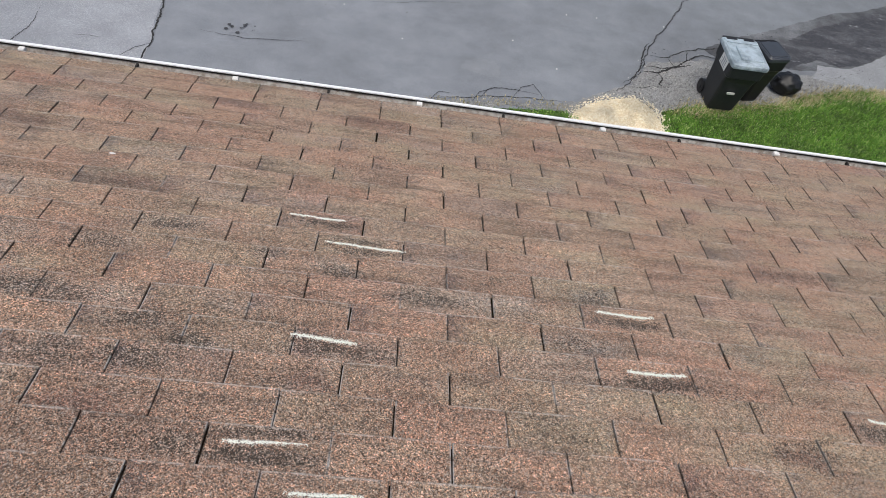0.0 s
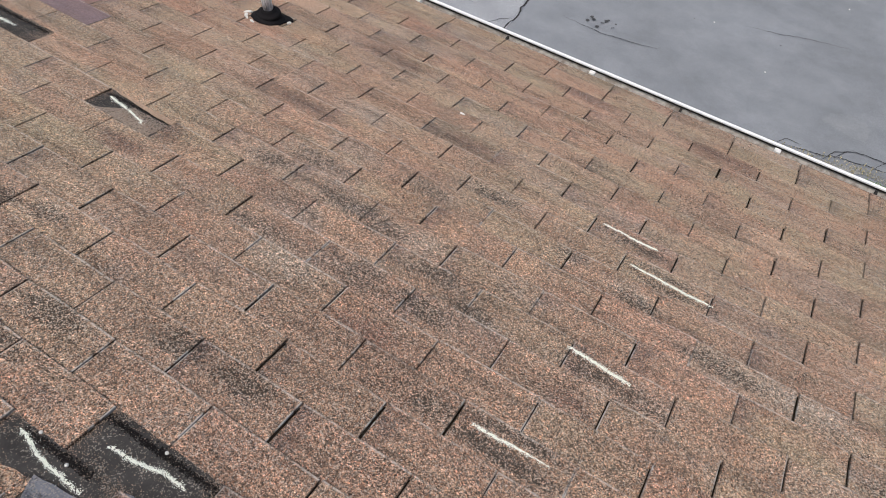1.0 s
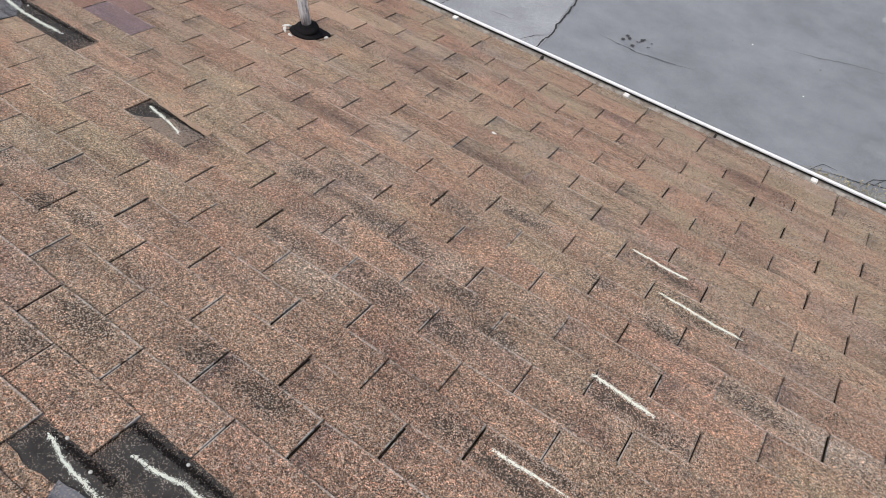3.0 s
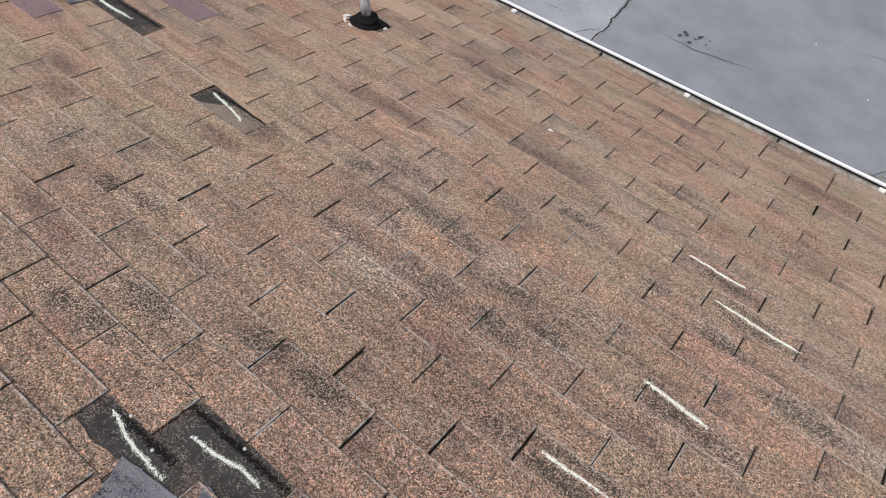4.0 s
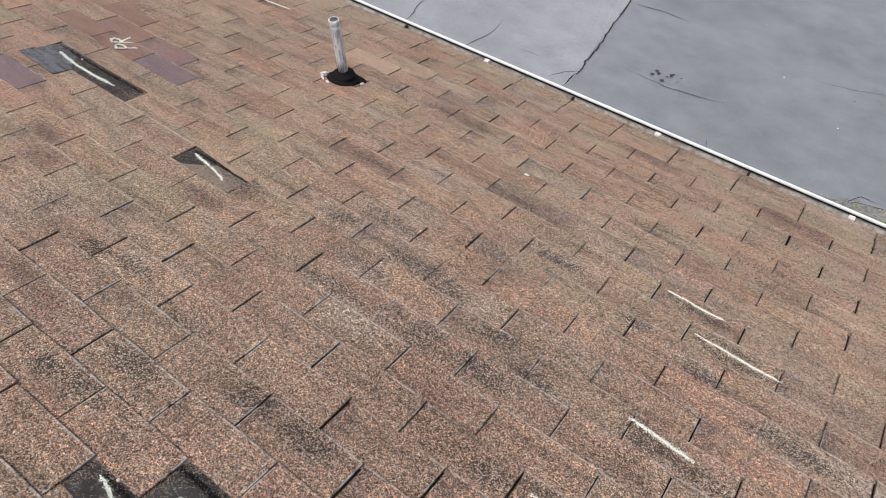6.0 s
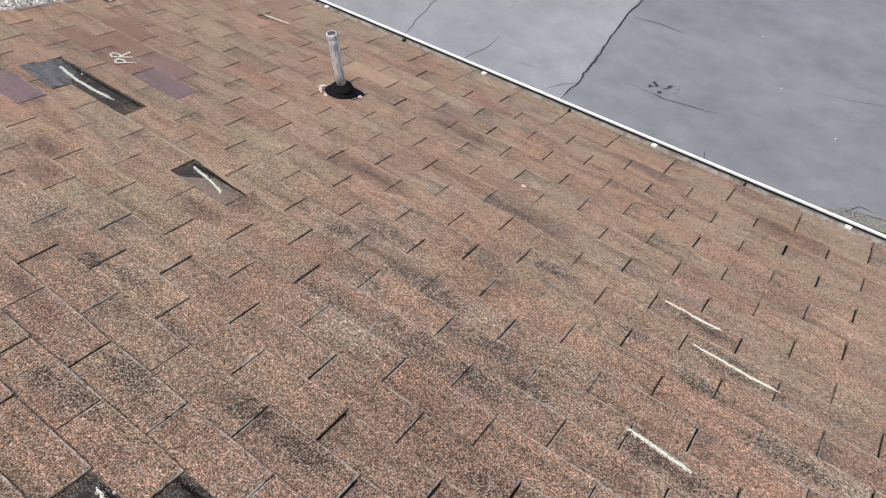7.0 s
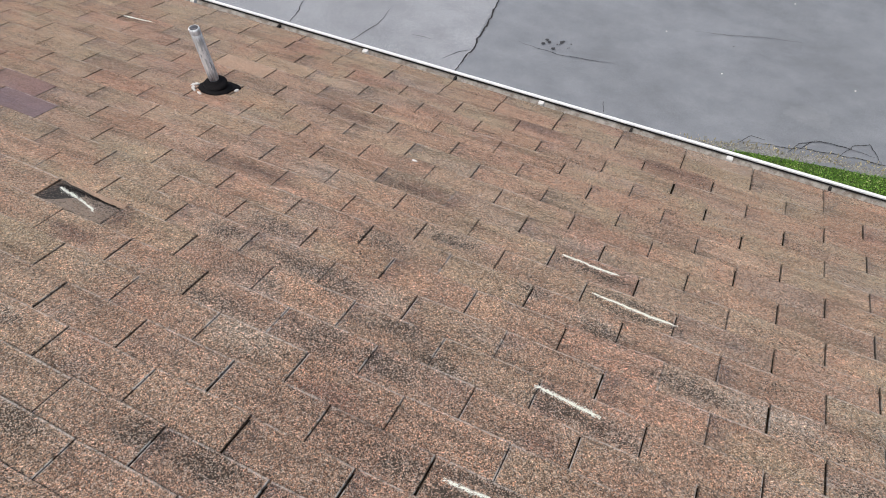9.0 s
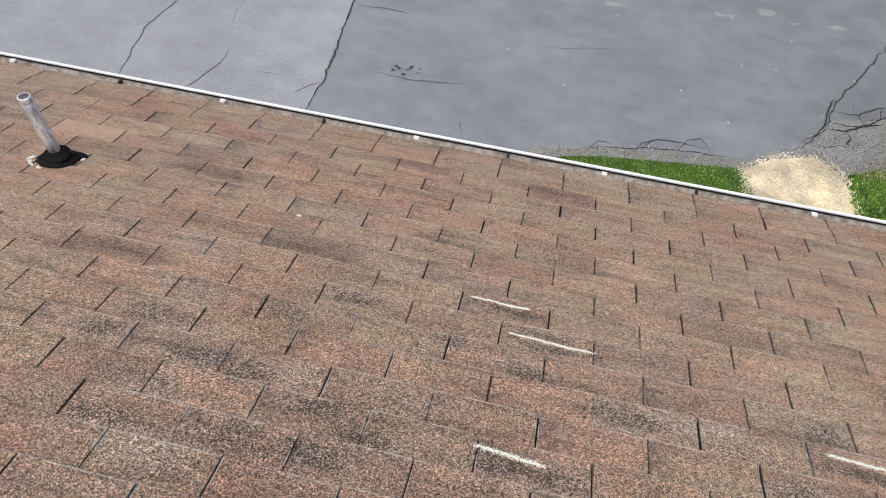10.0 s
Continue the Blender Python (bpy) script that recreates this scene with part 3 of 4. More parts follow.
for i, x in enumerate((-2.69, -1.49, -0.45, 0.50, 1.50, 2.50, 3.5, 4.5)):
    bm = box(bmesh.new(), x - 0.015, x + 0.015, 1.112, 1.140, LIP_Z - 0.014, LIP_Z + 0.010, 0.005)
    box(bm, x - 0.004, x + 0.004, 1.003, 1.11, LIP_Z - 0.012, LIP_Z - 0.004)
    part("hanger_clip", bm, caulk, gutter, "small white hanger clip")
g = random.Random(5)
shapes = []
for i in range(1500):
    s = g.uniform(0.003, 0.010)
    shapes.append(chip(pose(g.uniform(-3.3, 3.6), g.choice((g.uniform(1.02, 1.11), g.gauss(1.10, 0.02))), 3.943 + s * 0.3, g.uniform(0, 360), g.uniform(0, 360), 0), s, s * 0.7, s * 0.5))
part("gutter_grit", scatter_mesh("gutter_grit", shapes, debris_mat), None, gutter, "loose grit washed off the roof")["kind"] = "stuff"

# ---- shingles ----
MISSING = {(5, -5.5), (12, -2.0), (13, -2.5), (4, -9.0), (4, -8.0)}
SPECIAL = {(1, -8.5): shingle_plum, (2, -8.0): shingle_purple, (2, -9.0): shingle_red, (2, -10.0): shingle_red, (1, -9.5): shingle_red,
           (6, -9.0): shingle_purple, (-5, -6.5): shingle_pale, (0, -10.0): shingle_red}
SLOT = 0.0024


WIDE_SLOTS = {(8, -2.0), (9, -1.5), (8, -1.0), (10, -1.0), (9, -0.5), (8, -3.0), (8, -4.0), (8, 0.0), (8, -5.0), (7, -4.5), (10, -5.0), (2, -2.0), (-5, 1.5), (-6, 1.0), (-5, 2.5)}


def tab_shape(width, lift, rnd, cut=0.0):
    """A tab from its butt at y = 0 up the slope to y = -COURSE: a thin tilted plate with uneven edges, and its map."""
    t, b = 0.0036 + lift, DECK + 0.0005
    l, c = COURSE + 0.012, 0.0012
    x0, x1 = SLOT / 2 + cut, SLOT / 2 + width
    butt = [(x0 + (x1 - x0) * i / 5, rnd.uniform(-0.0014, 0.0008)) for i in range(6)]
    butt[0], butt[5] = (x0 + rnd.uniform(0, 0.001), -rnd.uniform(0, 0.004)), (x1 - rnd.uniform(0, 0.001), -rnd.uniform(0, 0.004))
    right, left = (x1 + rnd.uniform(-0.0008, 0.0006), -0.5 * l), (x0 + rnd.uniform(-0.0006, 0.0008), -0.5 * l)
    outer = [(x0, -l), left] + butt + [right, (x1, -l)]
    flat = [(0, l), (0, 0.5 * l)] + [(width * i / 5, 0) for i in range(6)] + [(width, 0.5 * l), (width, l)]
    mx, n = (x0 + x1) / 2, len(outer)
    v, uv = [], []
    for ring in range(3):
        for (x, y), (fu, fv) in zip(outer, flat):
            z = t + (DECK + 0.0015 - t) * (-y / l)
            inset = c if ring == 2 else 0.0
            side = inset if x < mx - 0.4 * width else -inset if x > mx + 0.4 * width else 0.0
            front = inset if y > -0.01 else 0.0
            v.append((x + side, y - front, b if ring == 0 else z - c if ring == 1 else z))
            uv.append(((fu + side) * (TAB - SLOT) / width, fv + front))
    f = [tuple(range(2 * n, 3 * n))]
    for ring in (0, 1):
        for i in range(n - 1):
            o = ring * n + i
            f.append((o, o + 1, o + 1 + n, o + n))
    return v, f, uv


def tab_mesh(name, material, width, lift, rnd, cut=0.0):
    v, f, uvs = tab_shape(width, lift, rnd, cut)
    me = bpy.data.meshes.new(name)
    me.from_pydata(v, [], f)
    layer = me.uv_layers.new(name="UVMap")
    for lp in me.loops:
        layer.data[lp.index].uv = uvs[lp.vertex_index]
    me.materials.append(material)
    return me


WIDTH = TAB - SLOT
g = random.Random(17)
variants = [tab_mesh("shingle_tab", shingle_tab, WIDTH + g.uniform(-0.0024, 0.0012), g.uniform(0, 0.0012), g) for i in range(14)]
wide_variants = [tab_mesh("shingle_tab", shingle_tab, WIDTH, g.uniform(0.0006, 0.0016), g, 0.0022 + 0.0006 * i) for i in range(4)]
cut_variants = [tab_mesh("shingle_tab", shingle_tab, WIDTH, g.uniform(0, 0.0012), g, 0.0008) for i in range(5)]


def course_starts(row, a, b):
    off = 0.5 * (row % 2)
    k = math.floor(a / TAB - off) + off
    while k * TAB < b:
        yield k
        k += 1


near_tabs, far_tabs = [], []
for row in range(-8, 45):
    for k in course_starts(row, RAKE, FAR_RAKE):
        if (row, k) in MISSING:
            continue
        if (row, k) in SPECIAL or (-8 <= row <= 14 and -7 <= k < 5.9):
            near_tabs.append((row, k))
        else:
            far_tabs.append((row, k))

g = random.Random(11)
verts, faces, uvs = [], [], []


def add_far(y, x, matrix=None, short=None):
    v, f, flat = tab_shape(WIDTH + g.uniform(-0.002, 0.002), g.uniform(0, 0.001), g)
    o = len(verts)
    for (px, py, pz) in v:
        if short and py < -0.02:
            py = -short
        p = Vector((min(max(x + px, RAKE), FAR_RAKE), y + py, pz))
        verts.append(tuple(matrix @ p if matrix else p))
    for q in f:
        faces.append([i + o for i in q])
        uvs.extend(flat[i] for i in q)


for row, k in far_tabs:
    add_far(-row * COURSE, k * TAB)
for k in course_starts(0, RAKE, FAR_RAKE):  # the starter strip, mostly covered
    add_far(EDGE, k * TAB)
me = bpy.data.meshes.new("shingle_field")
me.from_pydata(verts, [], faces)
lay = me.uv_layers.new(name="UVMap")
lay.data.foreach_set("uv", [c for p in uvs for c in p])
me.materials.append(shingle_far)
field = part("shingle_field", me, None, roof)
field["kind"] = "stuff"
part("ridge_cap", profile(bmesh.new(), [(RIDGE + 0.15, 0.006), (RIDGE - 0.04, 0.016), (RIDGE - 0.04, -0.03), (RIDGE + 0.15, -0.004)], RAKE, FAR_RAKE), shingle_far, roof)

# ---- torn-off tabs: bare asphalt, tar, nails ----
def bare_patch(x0, x1, y0, y1, label, seed, material=bare_asphalt, z=-0.0035):
    bm = bmesh.new()
    pts = ragged_outline([(x0, y0), (x1, y0), (x1, y1), (x0, y1)], 0.02, 0.0025, seed)
    top = [bm.verts.new((x, y, z)) for x, y in pts]
    low = [bm.verts.new((x, y, DECK + 0.0005)) for x, y in pts]
    bm.faces.new(top)
    n = len(pts)
    for i in range(n):
        bm.faces.new((top[i], low[i], low[(i + 1) % n], top[(i + 1) % n]))
    bmesh.ops.recalc_face_normals(bm, faces=bm.faces)
    return part("bare_patch", bm, material, roof, label)


def rc(u, r):
    return u * TAB, -r * COURSE


for r, u0, u1, sd in ((12, -2.0, -1.0, 1), (13, -2.5, -1.5, 2), (5, -5.5, -4.5, 3), (4, -9.0, -7.0, 4)):
    x0, y0 = rc(u0, r)
    x1, y1 = rc(u1, r + 1)
    bare_patch(x0 + 0.004, x1 - 0.002, y1 - 0.006, y0 - 0.002, "dark bare asphalt where a shingle tab is torn off", sd)


def scab(pts, material, label, z0, thick, seed, name="felt_scrap"):
    """A thin ragged scrap that lies on the roof."""
    bm = bmesh.new()
    out = ragged_outline([rc(*p) for p in pts], 0.02, 0.003, seed)
    top = [bm.verts.new((x, y, z0 + thick)) for x, y in out]
    low = [bm.verts.new((x, y, z0)) for x, y in out]
    bm.faces.new(top)
    n = len(out)
    for i in range(n):
        bm.faces.new((top[i], low[i], low[(i + 1) % n], top[(i + 1) % n]))
    bmesh.ops.recalc_face_normals(bm, faces=bm.faces)
    layer = bm.loops.layers.uv.new("UVMap")
    for face in bm.faces:
        for loop in face.loops:
            loop[layer].uv = (0.12, 0.06)
    return part(name, bm, material, roof, label)


scab([(-5.44, 5.0), (-4.52, 4.98), (-4.50, 5.16), (-4.9, 5.13), (-5.3, 5.05)], shingle_pale, "left-over strip of a torn shingle tab", -0.0035, 0.0045, 20, "torn_strip")
scab([(-5.02, 5.26), (-4.54, 5.24), (-4.52, 5.96), (-5.36, 5.97), (-5.2, 5.7)], half_bared, "half-bared granules of the torn tab", -0.0035, 0.0012, 25, "granule_scab")
scab([(-2.49, 13.66), (-2.2, 13.72), (-1.96, 13.62), (-1.96, 14.04), (-2.49, 14.04)], shingle_tab, "ragged remnant of a torn shingle tab", -0.0035, 0.003, 26, "torn_strip")
scab([(-11.04, -0.45), (-10.72, -0.50), (-10.70, -0.92), (-11.0, -0.95)], bare_asphalt, "dark scuffed scrap at the gable end", 0.0, 0.0032, 31)
scab([(-1.98, 13.58), (-1.5, 13.40), (-1.3, 13.75), (-1.2, 14.4), (-1.86, 14.3)], slate_felt, "blue-grey torn felt under a lost tab", 0.001, 0.0035, 21)
scab([(-1.45, 12.98), (-1.02, 13.02), (-0.9, 13.5), (-1.35, 13.45)], slate_felt, "", 0.001, 0.003, 22)
scab([(-9.0, 5.0), (-8.12, 4.95), (-8.12, 5.62), (-9.0, 5.55)], felt_dark, "dark grey exposed felt below a lost tab", 0.0015, 0.004, 23)
scab([(-9.0, 4.2), (-8.5, 4.25), (-8.15, 5.0), (-9.0, 5.0)], felt_dark, "", -0.0035, 0.002, 24)
for u, r in ((-1.47, 12.13), (-1.9, 13.18), (-2.23, 13.03), (-8.37, 4.25)):
    x, y = rc(u, r)
    bm = bmesh.new()
    ring_loft(bm, [circle(x, y, DECK, 0.004, 10), circle(x, y, -0.001, 0.0042, 10), circle(x, y, 0.0004, 0.0028, 10)])
    part("nail_head", bm, steel, roof, "pale galvanised nail head", True)

# ---- chalk ----
def chalk_mark(points, width, label, seed, z=0.0045, curve=True):
    """A powdery stroke: many thin chalk flakes strewn along a line, thick in its middle."""
    g = random.Random(seed)
    pts = [Vector(p) for p in points]
    legs = [(b - a).length for a, b in zip(pts, pts[1:])]
    total = sum(legs)
    shapes = []
    for i in range(int(total * 3900 * width / 0.012)):
        s = g.uniform(0, total)
        f = s / total
        for a, b, l in zip(pts, pts[1:], legs):
            if s <= l:
                break
            s -= l
        d = (b - a).normalized()
        p = a + d * s
        off = g.gauss(0, 0.23 * width * (1.8 if g.random() < 0.12 else 1.0)) + 0.0012 * math.sin(f * 23 + seed) + 0.0012 * math.sin(f * 51 + 2 * seed)
        p += Vector((-d.y, d.x)) * off
        size = g.uniform(0.0009, 0.0026) * (1.2 if abs(off) < 0.2 * width else 0.65)
        if g.random() > 0.35 + 5.0 * min(f, 1 - f) + 0.25 * math.sin(f * 37 + seed):
            continue
        surf = z
        m = pose(p.x, p.y, surf + 0.0004, g.uniform(-8, 8), g.uniform(-8, 8), g.uniform(0, 360))
        shapes.append(chip(m, size, size * g.uniform(0.5, 1), 0.0012))
    me = scatter_mesh("chalk_mark", shapes, chalk)
    return thing("chalk_mark", me, label, "chalk mark", "chalk marks on the roof", matrix=ROOF)


def tab_height(r):
    f = r - math.floor(r)
    return 0.0040 + (DECK + 0.002 - 0.0036) * f


STROKES = [([(0.03, -0.036), (0.09, -0.036), (0.165, -0.043), (0.243, -0.040)], 0.017, 0.30),
           ([(0.178, -0.183), (0.28, -0.187), (0.37, -0.194), (0.466, -0.192)], 0.018, 0.5),
           ([(0.140, -0.672), (0.21, -0.676), (0.27, -0.683), (0.338, -0.689)], 0.021, 0.35),
           ([(0.043, -1.069), (0.11, -1.068), (0.18, -1.06), (0.250, -1.058)], 0.018, 0.4),
           ([(0.212, -1.200), (0.30, -1.199), (0.399, -1.193)], 0.018, 0.42),
           ([(1.116, -0.411), (1.19, -0.416), (1.26, -0.421), (1.326, -0.416)], 0.018, 0.27),
           ([(1.163, -0.686), (1.26, -0.690), (1.361, -0.681)], 0.019, 0.38),
           ([(1.897, -0.794), (1.97, -0.806), (2.06, -0.80)], 0.016, 0.3),
           ([(-2.741, 0.697), (-2.64, 0.712), (-2.56, 0.727)], 0.018, 0.4)]
for i, (pts, w, f) in enumerate(STROKES):
    chalk_mark(pts, w, "rough white chalk stroke across a brown shingle tab", 100 + i, tab_height(f))
for i, (pts, w) in enumerate([([(-0.719, -1.671), (-0.672, -1.682), (-0.640, -1.692), (-0.596, -1.695), (-0.508, -1.699)], 0.014),
                              ([(-0.553, -1.598), (-0.482, -1.592), (-0.413, -1.575), (-0.357, -1.578)], 0.014),
                              ([(-1.645, -0.673), (-1.54, -0.689), (-1.47, -0.705), (-1.438, -0.719)], 0.016),
                              ([(-2.663, -0.572), (-2.527, -0.590), (-2.407, -0.592), (-2.264, -0.583)], 0.020),
                              ([(-3.35, 0.062), (-3.27, 0.092)], 0.014)]):
    chalk_mark(pts, w, "white chalk stroke on dark bare asphalt", 130 + i, (-0.0030, -0.0030, -0.0030, -0.0008, 0.0032)[i])


def scuff(points, spread, shift, count, seed, z, material=None, name="scuffed_granules", label="dark scuffed granules beside a chalk stroke"):
    """Dark grains where the pale granules are rubbed away."""
    g = random.Random(seed)
    shapes = []
    a, b = Vector(points[0]), Vector(points[-1])
    for i in range(count):
        p = a.lerp(b, g.uniform(-0.08, 1.08))
        q = g.gauss(0, 0.5) * spread
        size = g.uniform(0.0015, 0.0045)
        zz = z + (0.0 if material else 0.0102 / COURSE * (q + shift) * 0.8)
        shapes.append(chip(pose(p.x, p.y + shift + q, zz, g.uniform(-4, 4), g.uniform(-4, 4), g.uniform(0, 360)), size, size * 0.7, 0.0012))
    ob = part(name, scatter_mesh(name, shapes, material or slot_brown), None, roof, label)
    ob["kind"] = "stuff"


for i, (n, spread, shift, count) in enumerate(((0, 0.030, 0.0, 700), (1, 0.026, -0.008, 1100), (2, 0.026, -0.025, 900), (3, 0.030, -0.030, 1300), (4, 0.028, -0.02, 700), (5, 0.022, -0.035, 500), (6, 0.022, -0.035, 600), (8, 0.05, -0.02, 700))):
    pts, w, f = STROKES[n]
    scuff(pts, spread, shift, int(count * 0.6), 300 + i, tab_height(f))

for i, (pa, pb, n) in enumerate((((-1.93, 12.20), (-1.07, 12.16), 2600), ((-2.30, 13.13), (-1.75, 13.10), 1700), ((-5.40, 5.20), (-4.60, 5.15), 1600), ((-8.9, 4.20), (-7.2, 4.17), 3000))):
    scuff([rc(*pa), rc(*pb)], 0.009, 0.0, int(n * 0.42), 340 + i, -0.0032, tar, "tar_bead", "smeared black tar line on the bare asphalt")

# granules shed onto the bare asphalt, thickest along its edges
g = random.Random(77)
for r, u0, u1 in ((12, -2.0, -1.0), (13, -2.5, -1.5), (5, -5.5, -4.5), (4, -9.0, -7.0)):
    shapes = []
    (xa, ya), (xb, yb) = rc(u0, r), rc(u1, r + 1)
    for i in range(int(1300 * (u1 - u0))):
        fx, fy = g.random(), g.random()
        near = min(abs(g.gauss(0, 0.10)), 1.0)
        side = g.randrange(4)
        if g.random() < 0.75:
            fx, fy = ((near * 0.5, fy), (1 - near * 0.5, fy), (fx, near), (fx, 1 - near))[side]
        size = g.uniform(0.0008, 0.0024)
        shapes.append(chip(pose(xa + (xb - xa) * fx, ya + (yb - ya) * fy, -0.0032, g.uniform(-15, 15), g.uniform(-15, 15), g.uniform(0, 360)), size, size * 0.8, 0.0012))
    part("shed_granules", scatter_mesh("shed_granules", shapes, granule_mat), None, roof, "brown granules shed onto the bare asphalt")["kind"] = "stuff"

# the letters PR, written by somebody who faced up the slope
LETTER_P = [[(0.0, 0.0), (0.0, 1.0)], [(0.0, 1.0), (0.30, 0.98), (0.42, 0.80), (0.30, 0.60), (0.0, 0.52)]]
LETTER_R = LETTER_P + [[(0.12, 0.52), (0.55, 0.0)]]
writing = thing("chalk_letters", None, "white chalk letters PR on a reddish shingle tab", "chalk writing", matrix=ROOF)
g = random.Random(8)
for glyph, foot, rise in ((LETTER_P, (-2.526, -0.286), (-0.040, -0.076)), (LETTER_R, (-2.584, -0.264), (-0.052, -0.074))):
    letters = []
    for stroke in glyph:
        for (ax, ay), (bx, by) in zip(stroke, stroke[1:]):
            for i in range(80):
                f = g.random()
                gx, gy = ax + (bx - ax) * f, ay + (by - ay) * f
                x = foot[0] - 0.105 * gx + rise[0] * gy + g.gauss(0, 0.0018)
                y = foot[1] + 0.046 * gx + rise[1] * gy + g.gauss(0, 0.0018)
                s = g.uniform(0.003, 0.005)
                letters.append(chip(pose(x, y, 0.0035, 0, 0, g.uniform(0, 360)), s, s * 0.7, 0.003))
    part("letter", scatter_mesh("letter", letters, chalk), None, writing)

# ---- vent pipe ----
VX, VY = -1.772, 0.285
vent_base = ROOF @ Vector((VX, VY, 0.0))
vent = thing("vent_pipe", None, "weathered grey plumbing vent pipe in a black rubber boot", "vent pipe", matrix=Matrix.Translation(vent_base))
TIP = pose(0, 0, 0, -PITCH, 0, 0)
bm = bmesh.new()
n, rings = 28, []
for r, z, w in ((0.080, 0.002, 0.08), (0.077, 0.008, 0.05), (0.064, 0.014, 0.0), (0.058, 0.020, 0.0)):
    rings.append([tuple(TIP @ Vector(p)) for p in circle(0.008, 0.0, z, r, n, w, 3)])
for r, z in ((0.055, 0.022), (0.0555, 0.030), (0.053, 0.037), (0.047, 0.041), (0.038, 0.043), (0.033, 0.050), (0.029, 0.058), (0.022, 0.058)):
    rings.append(circle(0.014, 0, z, r, n))
part("boot", ring_loft(bm, rings), rubber, vent, "black rubber flashing boot", True)
bm = bmesh.new()
flange = [(-0.05, 0.03), (0.02, 0.082), (0.08, 0.078), (0.105, 0.062), (0.08, 0.01), (0.03, -0.05)]
pts = ragged_outline(flange, 0.02, 0.004, 9)
ring_loft(bm, [[tuple(TIP @ Vector((x, y, z))) for x, y in pts] for z in (0.001, 0.009)])
part("flange", bm, rubber, vent, "black flashing skirt")
rp = 0.0230


def lean(z):
    """The pipe stands slightly askew in its boot."""
    return 0.016 - 0.055 * (z - 0.05)


bm = bmesh.new()
ring_loft(bm, [circle(lean(z), 0, z, r, 24, 0.015, int(z * 1000)) for z, r in ((0.04, rp), (0.12, rp), (0.2, rp * 1.01), (0.27, rp), (0.305, rp))])
part("pipe", bm, pipe_mat, vent, "streaked grey metal pipe", True)
bm = bmesh.new()
ring_loft(bm, [circle(lean(z), 0, z, r, 24) for z, r in ((0.296, rp), (0.298, rp + 0.0012), (0.316, rp + 0.0012), (0.322, rp), (0.322, rp - 0.006), (0.318, rp - 0.009))])
part("rim", bm, pipe_mat, vent, "rolled grey rim", True)
part("mouth", ring_loft(bmesh.new(), [circle(lean(z), 0, z, r, 20) for z, r in ((0.3185, rp - 0.008), (0.3225, rp - 0.004), (0.3245, rp - 0.010))]), felt_dark, vent, "grey shaded pipe mouth")
for i, (cx, cy, a, b, turn) in enumerate(((-0.088, -0.030, 0.020, 0.009, 65), (-0.072, -0.062, 0.018, 0.007, 130), (-0.05, -0.080, 0.010, 0.005, 150), (0.098, 0.034, 0.012, 0.006, 80), (-0.012, -0.091, 0.012, 0.005, -10))):
    bm = bmesh.new()
    m = TIP @ pose(cx, cy, 0.004, 0, 0, turn)
    ring_loft(bm, [[tuple(m @ Vector((p[0] * a, p[1] * b, z))) for p in circle(0, 0, 0, r, 14, 0.28, 40 + i)] for z, r in ((-0.004, 1.0), (0.002, 1.05), (0.004, 0.8))])
    part("caulk_smear", bm, caulk, vent, "ragged smear of white caulk" if i == 0 else "")
bm = bmesh.new()
ring_loft(bm, [circle(0, 0, z, r, 9, 0.25, 6) for z, r in ((0.0, 0.008), (0.003, 0.009), (0.005, 0.004))])
bmesh.ops.scale(bm, vec=(1.4, 0.7, 1), verts=bm.verts)
thing("pale_fleck", to_mesh("pale_fleck", bm, caulk), "small pale scrap lying on the shingles", "debris", matrix=ROOF @ pose(-0.702, 0.238, 0.0015))

# ---- ground ----
bm = bmesh.new()
blot(bm, [(-600, -600), (600, -600), (600, 600), (-600, 600)], 0.0)
ground_ob = thing("ground", to_mesh("ground", bm, asphalt), "aged grey asphalt driveway with cracks and stains", "driveway", kind="structure")


def sheet(name, pts, z, material, label, seed, amount=0.05, step=0.15, parent=ground_ob):
    bm = bmesh.new()
    blot(bm, ragged_outline(ragged_outline(pts, step * 3, amount * 1.6, seed), step * 0.4, amount * 0.35, seed + 1), z)
    return part(name, bm, material, parent, label)


sheet("asphalt_section", [(-3.17, 5.0), (-3.18, 6.5), (-3.32, 7.6), (-3.42, 9.0), (-3.9, 14.0), (-16, 14), (-16, 4.7)], 0.004, asphalt_left, "older paler asphalt beside a joint", 1, 0.015)
sheet("frayed_asphalt", [(6.1, 8.1), (7.3, 8.25), (8.9, 8.7), (9.65, 9.35), (14, 13.4), (10.0, 11.0), (8.9, 10.4), (8.1, 10.0), (7.1, 9.3), (6.4, 9.0), (5.6, 8.5)], 0.0035, frayed, "frayed grey edge of the dark asphalt", 41, 0.05, 0.16)
sheet("dark_asphalt", [(6.5, 8.2), (7.24, 8.38), (7.75, 8.63), (8.18, 8.6), (8.93, 8.82), (9.49, 9.42), (12, 10.4), (14, 13.0), (10.06, 10.82), (9.0, 10.22), (8.28, 9.85), (7.7, 9.48), (7.2, 9.1), (6.5, 8.8), (6.1, 8.5)], 0.0068, asphalt_dark, "dark damp patch of broken asphalt", 2, 0.06, 0.14)
sheet("pale_slab", [(7.6, 8.1), (7.82, 8.5), (8.89, 8.73), (9.5, 9.3), (12, 10.2), (13, 8.5), (9.2, 7.6), (8.4, 7.95)], 0.0095, pale_slab_mat, "paler worn asphalt", 3, 0.05)
